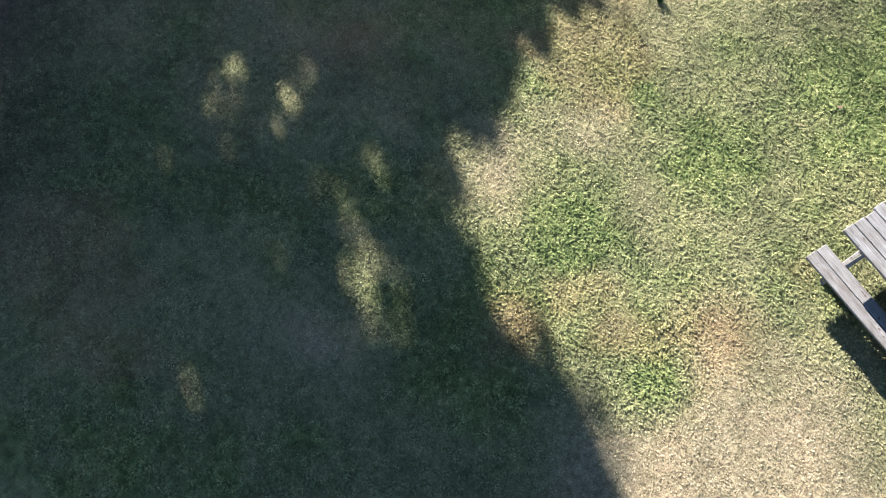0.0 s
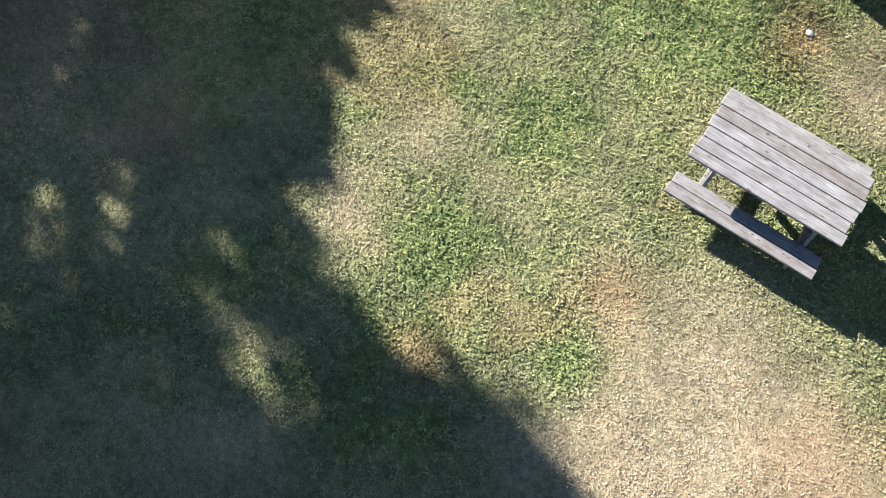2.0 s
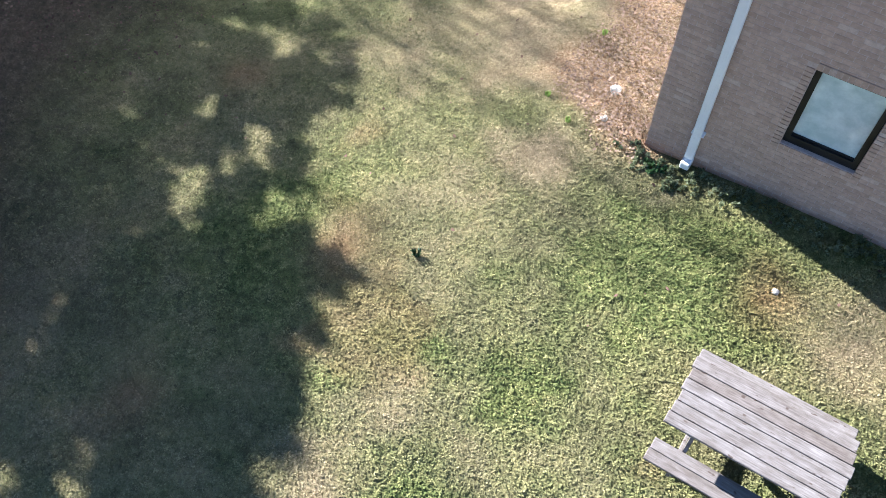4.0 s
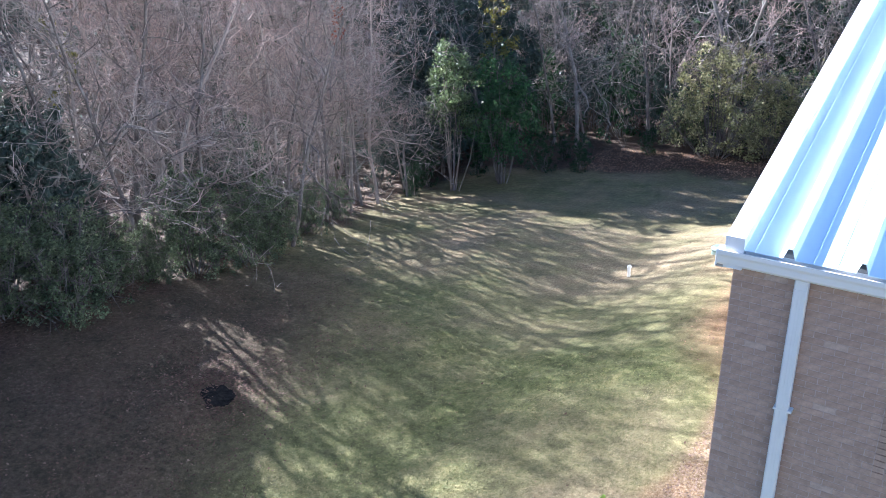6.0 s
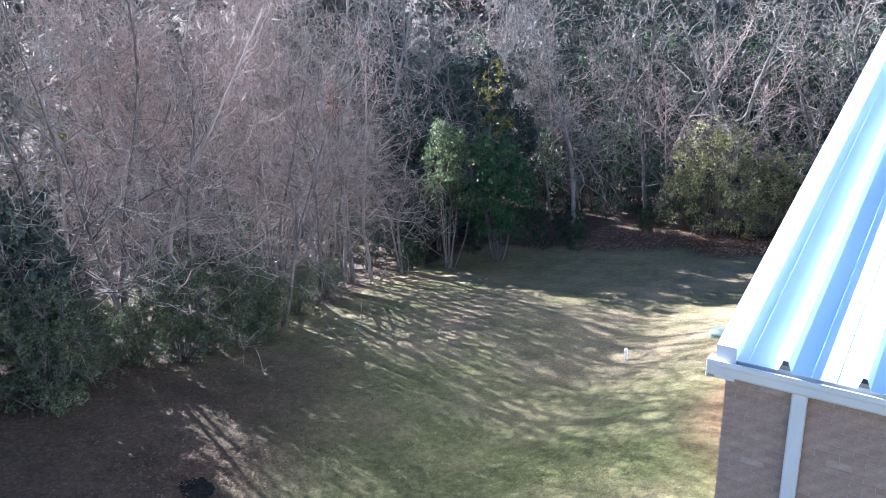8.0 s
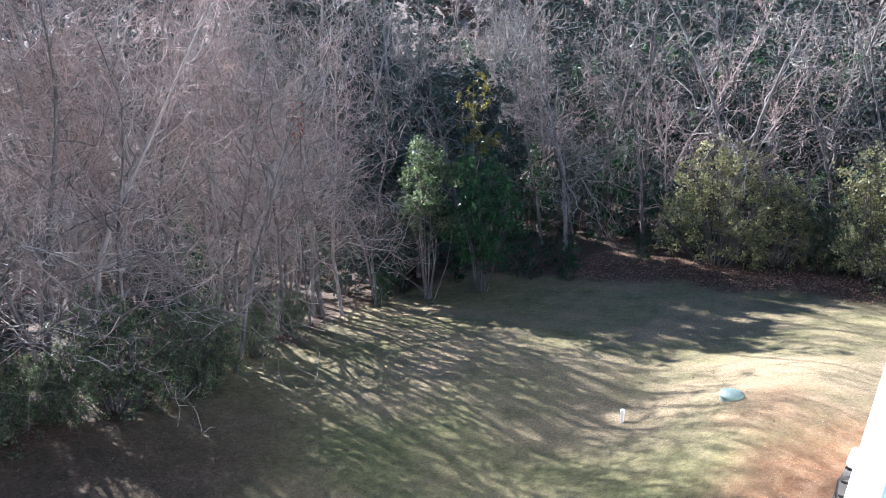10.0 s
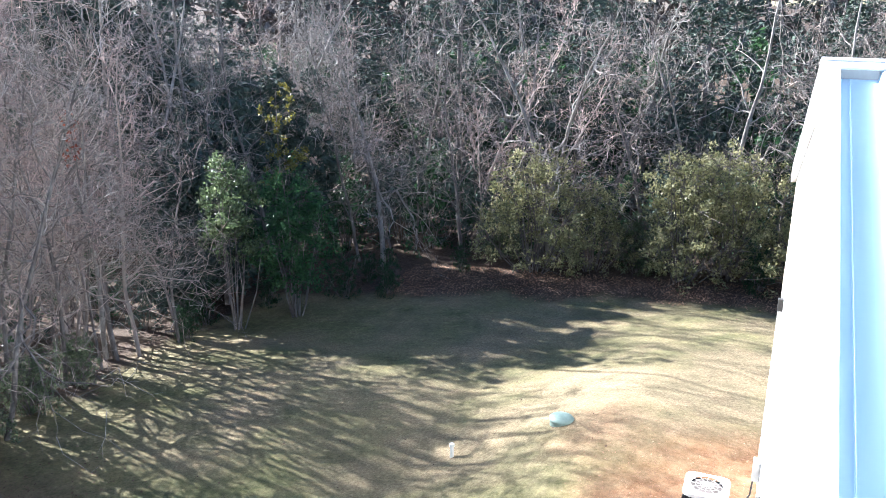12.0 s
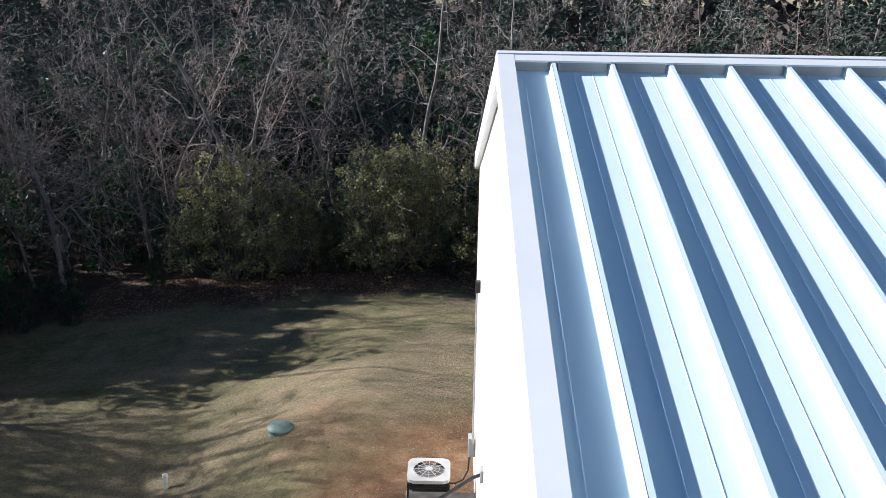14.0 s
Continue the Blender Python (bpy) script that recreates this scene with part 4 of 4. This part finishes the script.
def distant_woods():
    """Hazy mass of bare woods that closes the view behind the nearer trees."""
    r = random.Random(81)
    lobes = []
    for k in range(150):
        a = radians(-42 + 250 * (k + r.random()) / 150)
        q = r.uniform(86, 100)
        x, y = -10 + q * math.cos(a), 8 + q * math.sin(a)
        lobes.append((x, y, gz(x, y) + r.uniform(2, 13), r.uniform(4.5, 6.5), r.uniform(0.9, 1.4)))
    m = simple("bare_woods", [(0.3, (0.07, 0.06, 0.054)), (0.7, (0.17, 0.145, 0.128))], 0.3, 0.9, 0, 0.1, 0, island=0.5)
    tagged(new("distant_woods", foliage_mesh(81, lobes, 42000, 1.5, m, 0.0, 0.2)), "grey-brown mass of distant leafless woods", "woods", kind="stuff")


distant_woods()


def leaf_vine(label, mat, x, y, z, height, width, count, seed):
    """Leaves of a vine that climbs a bare stem."""
    r = random.Random(seed)
    t = thing("climbing_vine", label, "vine", (x, y, gz(x, y)))
    tw = Twigs()
    pts = [Vector((r.gauss(0, 0.12), r.gauss(0, 0.12), (z + height) * k / 6)) for k in range(7)]
    tw.tube(pts, [0.05, 0.045, 0.04, 0.035, 0.03, 0.02, 0.01], 5)
    lobes = [(r.gauss(0, width * 0.3), r.gauss(0, width * 0.3), z + height * (k + 0.5) / 7, width * r.uniform(0.3, 0.6), 1.0) for k in range(7)]
    for nm, me in (("vine_stem", mesh_from("vine_stem", tw.v, tw.f, M_BARK)), ("leaf_crown", foliage_mesh(seed, lobes, count, 0.12, mat))):
        ob = new(nm, me)
        ob.parent = t
        if nm == "leaf_crown":
            tagged(ob, kind="stuff")


M_LEAFR = simple("red_autumn_leaves", [(0.3, (0.1716, 0.039, 0.0234)), (0.7, (0.3276, 0.1014, 0.0546))], 2.0, 0.6, 0, 0.3, 0, island=0.4)
leaf_vine("yellow-green ivy on a tall stem behind the hollies", M_LEAFY, -17.7, 24.6, 5.2, 3.6, 1.2, 1300, 1)
leaf_vine("yellow autumn vine hanging in bare trees", M_LEAFY, -20.6, 6.1, 5.2, 2.4, 0.5, 420, 2)
leaf_vine("last red leaves on a thin stem in the thicket", M_LEAFR, -19.8, 16.8, 6.8, 1.6, 0.45, 160, 3)


# ---- small things ----
def condenser():
    t = thing("air_conditioner", "grey outdoor air conditioning unit with a round top grille", "air conditioner", (-0.85, 12.2, gz(-0.85, 12.2) - 0.02))
    part("pad", box_bm([(-0.45, -0.45, 0.0, 0.45, 0.45, 0.06)], 0.01), M_STONE, t)
    part("coil", box_bm([(-0.36, -0.36, 0.07, 0.36, 0.36, 0.74)], 0.02), M_DARKMETAL, t)
    for k in range(12):
        z = 0.11 + k * 0.052
        part("louvre", box_bm([(-0.375, -0.375, z, 0.375, 0.375, z + 0.018)], 0.004), M_DARKMETAL, t)
    for sx in (-1, 1):
        for sy in (-1, 1):
            part("corner_post", box_bm([(sx * 0.37 - 0.025, sy * 0.37 - 0.025, 0.06, sx * 0.37 + 0.025, sy * 0.37 + 0.025, 0.76)], 0.008), M_DARKMETAL, t)
    bm = bmesh.new()
    n = 32
    inner, outer, low = [], [], []
    for k in range(n):
        a = math.tau * k / n
        c, s = math.cos(a), math.sin(a)
        inner.append(bm.verts.new((0.295 * c, 0.295 * s, 0.825)))
        m = 0.4 / max(abs(c), abs(s)) if max(abs(c), abs(s)) > 0.75 else 0.51
        outer.append(bm.verts.new((m * c, m * s, 0.82)))
        low.append(bm.verts.new((m * c, m * s, 0.755)))
    for k in range(n):
        j = (k + 1) % n
        bm.faces.new((inner[k], outer[k], outer[j], inner[j]))
        bm.faces.new((outer[k], low[k], low[j], outer[j]))
    top = part("top_cover", bm, M_COVER, t, "light grey top cover")
    part("fan_well", lathe_bm([(0.30, 0.74), (0.30, 0.76)], 24), M_WELL, t)
    for rr in (0.12, 0.2, 0.285):
        pts = [(rr * math.cos(a), rr * math.sin(a), 0.83) for a in [math.tau * i / 24 for i in range(25)]]
        part("guard_ring", tube_bm(pts, 0.004, 4, caps=False), M_COVER, top)
    for k in range(12):
        a = math.tau * k / 12
        part("guard_spoke", tube_bm([(0.04 * math.cos(a), 0.04 * math.sin(a), 0.832), (0.3 * math.cos(a), 0.3 * math.sin(a), 0.828)], 0.006, 4), M_COVER, top)
    part("hub", lathe_bm([(0.07, 0.825), (0.07, 0.84), (0.03, 0.846)], 16), M_COVER, top)


condenser()
t = thing("septic_lid", "round pale green domed tank lid set in the lawn", "tank lid", (-4.35, 15.5, gz(-4.35, 15.5) - 0.03))
part("riser", lathe_bm([(0.27, -0.1), (0.27, 0.11)], 28), M_DOME, t)
part("lid", lathe_bm([(0.29, 0.09), (0.295, 0.12), (0.275, 0.155), (0.21, 0.19), (0.11, 0.21), (0.02, 0.215)], 28), M_DOME, t, smooth=True)
t = thing("cleanout_pipe", "short white plastic pipe standing in the lawn", "pipe", (-6.84, 14.82, gz(-6.84, 14.82) - 0.05))
part("pipe", lathe_bm([(0.05, 0), (0.05, 0.36)], 16), M_PVC, t)
part("cap", lathe_bm([(0.062, 0.33), (0.062, 0.40), (0.045, 0.42)], 16), M_PVC, t)


def stone(seed, x, y, s):
    bm = bmesh.new()
    bmesh.ops.create_icosphere(bm, subdivisions=2, radius=s)
    r = random.Random(seed)
    for v in bm.verts:
        v.co *= 1 + 0.35 * noise.noise(v.co / s * 1.3 + Vector((seed, 0, 0)))
        v.co.z *= 0.6
    me = bpy.data.meshes.new("stone")
    bm.to_mesh(me)
    bm.free()
    me.materials.append(M_STONE)
    ob = tagged(new("stone", me), "pale angular stone lying by the wall", "stone")
    ob.matrix_world = pose(x, y, gz(x, y) + s * 0.25, 0, 0, r.uniform(0, 360))


stone(1, -0.8, 0.67, 0.085)
stone(2, -0.7, 0.11, 0.055)
stone(3, 2.41, -1.35, 0.05)


def low_plants(name, label, category, spots, mat, leaf, count, seed, kind=""):
    """Leafy ground plants at the spots (x, y, radius)."""
    lobes = [(x, y, gz(x, y) + q * 0.3, q, 0.6) for x, y, q in spots]
    ob = new(name, foliage_mesh(seed, lobes, count, leaf, mat))
    tagged(ob, label, category, kind=kind)


ri = random.Random(3)
low_plants("ground_ivy", "dark green leafy weeds along the foot of the brick wall", "weeds", [(0.15 + 0.16 * k + ri.uniform(-0.08, 0.08), -0.16 - 0.1 * ri.random() - (0.18 if k % 4 == 0 else 0.0), ri.uniform(0.08, 0.17)) for k in range(30)], M_LEAFG, 0.045, 9000, 61, "stuff")
low_plants("weed_clump", "small dark leafy weed clump by the downspout", "weeds", [(0.28, -0.36, 0.09), (0.38, -0.3, 0.07), (0.2, -0.28, 0.07)], M_HOLLY, 0.06, 500, 62, "stuff")
low_plants("wall_weeds", "yellow-green weeds by the corner of the wall", "weeds", [(-0.12, -0.1, 0.09), (0.05, -0.22, 0.11), (0.6, -0.5, 0.12), (-0.3, -0.25, 0.08)], M_LEAFG, 0.05, 1500, 63, "stuff")


M_TUFT = simple("fresh_grass", [(0.3, (0.16, 0.25, 0.05)), (0.7, (0.30, 0.42, 0.10))], 6.0, 0.7, 0, 0.2, 0)


def tuft(x, y, n, h, seed, mat=M_HOLLY, label="dark green tuft of longer grass in the lawn"):
    """A clump of arching grass blades."""
    r = random.Random(seed)
    tw = Twigs()
    for k in range(n):
        a, q = r.uniform(0, math.tau), r.uniform(0.3, 1) * h * 0.7
        p = Vector((0.03 * math.cos(a), 0.03 * math.sin(a), 0))
        e = Vector((q * math.cos(a), q * math.sin(a), h * r.uniform(0.4, 1)))
        tw.tube([p, p.lerp(e, 0.5) + Vector((0, 0, h * 0.3)), e], [0.007, 0.006, 0.002], 3, True)
    ob = tagged(new("grass_tuft", mesh_from("grass_tuft", tw.v, tw.f, mat)), label, "grass tuft")
    ob.location = (x, y, gz(x, y))


tuft(-1.71, -3.2, 46, 0.14, 1)
for k in range(4):
    tuft(*((-1.12, -0.2) if k == 0 else (-1.5, 1.7) if k == 1 else (ri.uniform(-2.6, -1.0), ri.uniform(-0.6, 4.0))), 34, 0.09, 10 + k, M_TUFT, "fresh green grass tuft beside the dry leaves")


# a dark spot in the litter, shaped as a flat ragged black heap
def dark_heap(x, y):
    bm = bmesh.new()
    bmesh.ops.create_icosphere(bm, subdivisions=4, radius=1.0)
    for v in bm.verts:
        v.co *= 1 + 0.4 * noise.noise(v.co * 1.7) + 0.3 * noise.noise(v.co * 4.5) + 0.15 * noise.noise(v.co * 11)
        v.co = Vector((v.co.x * 0.5, v.co.y * 0.34, v.co.z * 0.06))
    me = bpy.data.meshes.new("dark_heap")
    bm.to_mesh(me)
    bm.free()
    me.materials.append(M_HEAP)
    ob = tagged(new("dark_heap", me), "dark spot shaped as a low black heap among fallen leaves", "earth heap")
    ob.matrix_world = pose(x, y, gz(x, y) + 0.02, 0, 0, -25)


dark_heap(-11.75, 2.85)


def scatter_leaves(name, label, x0, y0, x1, y1, count, mat, keep, size, seed):
    r = np.random.RandomState(seed)
    x, y = r.uniform(x0, x1, count), r.uniform(y0, y1, count)
    ok = keep(x, y, r)
    x, y = x[ok], y[ok]
    n = len(x)
    s = size * r.uniform(0.6, 1.4, n)[:, None]
    a = r.uniform(0, math.tau, n)
    u = np.stack([np.cos(a), np.sin(a), r.uniform(-0.5, 0.5, n)], 1) * s * 0.5
    v = np.stack([-np.sin(a), np.cos(a), r.uniform(-0.5, 0.5, n)], 1) * s * 0.35
    c = np.stack([x, y, ground_z(x, y) + 0.03 + r.uniform(0, 0.03, n)], 1)
    tagged(new(name, leaf_quads(name, c, u, v, mat)), label, "leaves", kind="stuff")


M_DRYLEAF = simple("dry_leaves", [(0.3, (0.17, 0.112, 0.08)), (0.7, (0.31, 0.225, 0.165))], 3.0, 0.8, 0, 0.2, 0, island=0.4)
M_RUST = simple("rust_leaves", [(0.3, (0.22, 0.115, 0.068)), (0.7, (0.40, 0.255, 0.16))], 3.0, 0.8, 0, 0.2, 0, island=0.4)
M_FALLEN = simple("fallen_leaves", [(0.3, (0.08, 0.045, 0.034)), (0.55, (0.15, 0.092, 0.066)), (0.75, (0.27, 0.19, 0.14))], 3.0, 0.8, 0, 0.2, 0, island=0.4)
scatter_leaves("fallen_leaves", "brown fallen leaves at the edge of the wood", -21, -3, 4, 31, 100000, M_FALLEN, lambda x, y, r: r.rand(len(x)) < 0.006 + 0.8 * zones(x, y)[3], 0.055, 71)
scatter_leaves("fallen_leaves", "pale dry leaves along the side of the building", -1.7, -0.6, 0.0, 10, 9000, M_DRYLEAF, lambda x, y, r: r.rand(len(x)) < zones(x, y)[2], 0.045, 72)

scatter_leaves("fallen_leaves", "rust-red leaves on the bare clay by the building", -3.6, 9, 0.0, 18, 5000, M_RUST, lambda x, y, r: r.rand(len(x)) < zones(x, y)[1] * 0.9, 0.038, 73)
scatter_leaves("fallen_leaves", "rust-red leaves under the shrubs behind the lawn", -15, 27.4, 5, 31.5, 16000, M_RUST, lambda x, y, r: r.rand(len(x)) < wood_edge(x, y) * 0.8, 0.075, 75)
scatter_leaves("fallen_leaves", "pinkish dry leaves round the dark heap", -14.5, 0.5, -9.5, 6, 9000, M_FALLEN, lambda x, y, r: r.rand(len(x)) < np.exp(-((x + 12.2) ** 2 + (y - 3.3) ** 2) / 1.8), 0.06, 74)


# landing, rail, conduit and power box at the gable end
def side_landing():
    z = 1.35
    t = thing("wooden_landing", "dark stained wooden landing with steps at the side of the building", "landing", (0, 0, 0))
    for k in range(4):
        y = 8.75 + 0.52 * k
        part("tread", box_bm([(-1.12, y, z - 0.05 - 0.02 * k, -0.02, y + 0.40, z - 0.02 * k)], 0.006), M_STEP, t)
    part("fascia", box_bm([(-1.16, 8.68, z - 0.22, -0.02, 8.73, z + 0.01)], 0.006), M_STEP, t)
    for x in (-1.15, -0.1):
        part("stringer", box_bm([(x, 8.73, z - 0.3, x + 0.045, 10.85, z - 0.055 - 0.06)], 0.005), M_STEP, t)
        for y in (8.8, 10.7):
            part("post", box_bm([(x, y, gz(x, y) - 0.1, x + 0.09, y + 0.09, z - 0.3)], 0.006), M_STEP, t)


side_landing()
t = thing("handrail", "grey steel pipe handrail fixed to the gable wall", "handrail", (0, 0, 0))
part("rail", tube_bm([(0.0, 9.35, 2.48), (-0.12, 9.3, 2.46), (-0.55, 9.0, 2.33), (-0.98, 8.7, 2.2)], 0.028, 10), M_DARKMETAL, t)
part("wall_plate", box_bm([(-0.02, 9.27, 2.38, 0.031, 9.43, 2.58)], 0.006), M_GREY, t)
for x, y, z in ((-0.55, 9.0, 2.31), (-0.98, 8.7, 2.19)):
    part("baluster", tube_bm([(x, y, 1.35), (x, y, z)], 0.02, 8), M_DARKMETAL, t)
t = thing("power_box", "grey electrical disconnect box with conduit on the wall", "electrical box", (0, 0, 0))
part("box", box_bm([(-0.11, 12.75, 0.75, 0.03, 12.98, 1.15)], 0.01), M_GREY, t)
part("conduit", tube_bm([(-0.03, 12.6, 1.15), (-0.03, 12.6, 2.6), (-0.03, 12.6, 4.2)], 0.018, 8), M_GREY, t, "thin grey conduit")
part("fitting", box_bm([(-0.06, 12.54, 4.2, 0.03, 12.66, 4.42)], 0.01), M_DARKMETAL, t)
part("cable", tube_bm([(-0.08, 12.8, 0.78), (-0.1, 12.78, 0.45), (-0.2, 12.7, 0.28), (-0.35, 12.55, 0.3), (-0.46, 12.45, 0.36)], 0.018, 8), M_DARKMETAL, t, "black flexible cable")

# ---- grass ----
grass("grass", "short clover and grass leaves of the near lawn", -8.5, -12.5, 8.0, 3.5, 980000, 0.0235, thinning, 31)
grass("grass", "short grass leaves of the lawn beside the building", -12, -2, 0, 9, 90000, 0.030, on_lawn, 32)
grass("grass", "short grass leaves of the lawn towards the wood", -12, -12, -4.5, -2, 70000, 0.030, on_lawn, 33)

# ---- bricks ----


def brick_mesh(w, name="brick"):
    bm = box_bm([(0, 0, 0, w, BD, BH - 0.0095)])
    me = bpy.data.meshes.new(name)
    bm.to_mesh(me)
    bm.free()
    me.materials.append(M_BRICK)
    return me


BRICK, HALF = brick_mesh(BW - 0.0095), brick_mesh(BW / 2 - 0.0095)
rb = random.Random(5)
rest_v, rest_f = [], []
count = 0


def lay(x, y, z, w):
    """One brick, as a part of its own where the wall is passed nearest."""
    global count
    full = w > 0.15
    if 4.35 < z < 6.1 and x < 2.4 and count < 300:
        ob = new("brick", BRICK if full else HALF)
        ob.parent = front
        ob.location = (x, y, z)
        ob.scale.x = w / (BW if full else BW / 2)
        count += 1
        return
    b = len(rest_v)
    ww = w - 0.0095
    hh = BH - 0.0095
    for dz in (0, hh):
        rest_v.extend([(x, y, z + dz), (x + ww, y, z + dz), (x + ww, y + BD, z + dz), (x, y + BD, z + dz)])
    rest_f.extend([(b, b + 1, b + 5, b + 4), (b + 1, b + 2, b + 6, b + 5), (b + 3, b, b + 4, b + 7), (b + 4, b + 5, b + 6, b + 7), (b, b + 3, b + 2, b + 1)])


SUR = 0.105
for row in range(-3, 90):
    z = row * BH
    if z + BH > 6.13:
        break
    x = 0.0 if row % 2 == 0 else -BW / 2
    while x < BX - 0.05:
        a, b = max(x, 0.0), min(x + BW, BX)
        for h in WINDOWS:
            if h[1] - 0.06 < z + BH / 2 < h[3] + SUR:
                if a < h[2] + SUR and b > h[0] - SUR:
                    if a < h[0] - SUR - 0.04:
                        b = h[0] - SUR
                    elif b > h[2] + SUR + 0.04:
                        a = h[2] + SUR
                    else:
                        a = b
        if b - a > 0.04:
            lay(a, rb.uniform(-0.0015, 0.0005), z, b - a)
        x += BW
    for h in WINDOWS:
        if h[1] - 0.06 < z + BH / 2 < h[3] + 0.01:
            lay(h[0] - SUR, -0.012, z, SUR)
            lay(h[2], -0.012, z, SUR)
for h in WINDOWS:
    n = int((h[2] - h[0]) / 0.0677)
    for k in range(n):
        x = h[0] + k * (h[2] - h[0]) / n
        b = len(rest_v)
        w = (h[2] - h[0]) / n - 0.0095
        for z0, z1 in ((h[3] + 0.008, h[3] + SUR), (h[1] - 0.075, h[1] - 0.008)):
            b = len(rest_v)
            for dz in (z0, z1):
                rest_v.extend([(x, -0.014, dz), (x + w, -0.014, dz), (x + w, 0.07, dz), (x, 0.07, dz)])
            rest_f.extend([(b, b + 1, b + 5, b + 4), (b + 1, b + 2, b + 6, b + 5), (b + 3, b, b + 4, b + 7), (b + 4, b + 5, b + 6, b + 7), (b, b + 3, b + 2, b + 1)])
ob = new("brickwork", mesh_from("brickwork", rest_v, rest_f, M_BRICK))
ob.parent = front
tagged(ob, kind="stuff")
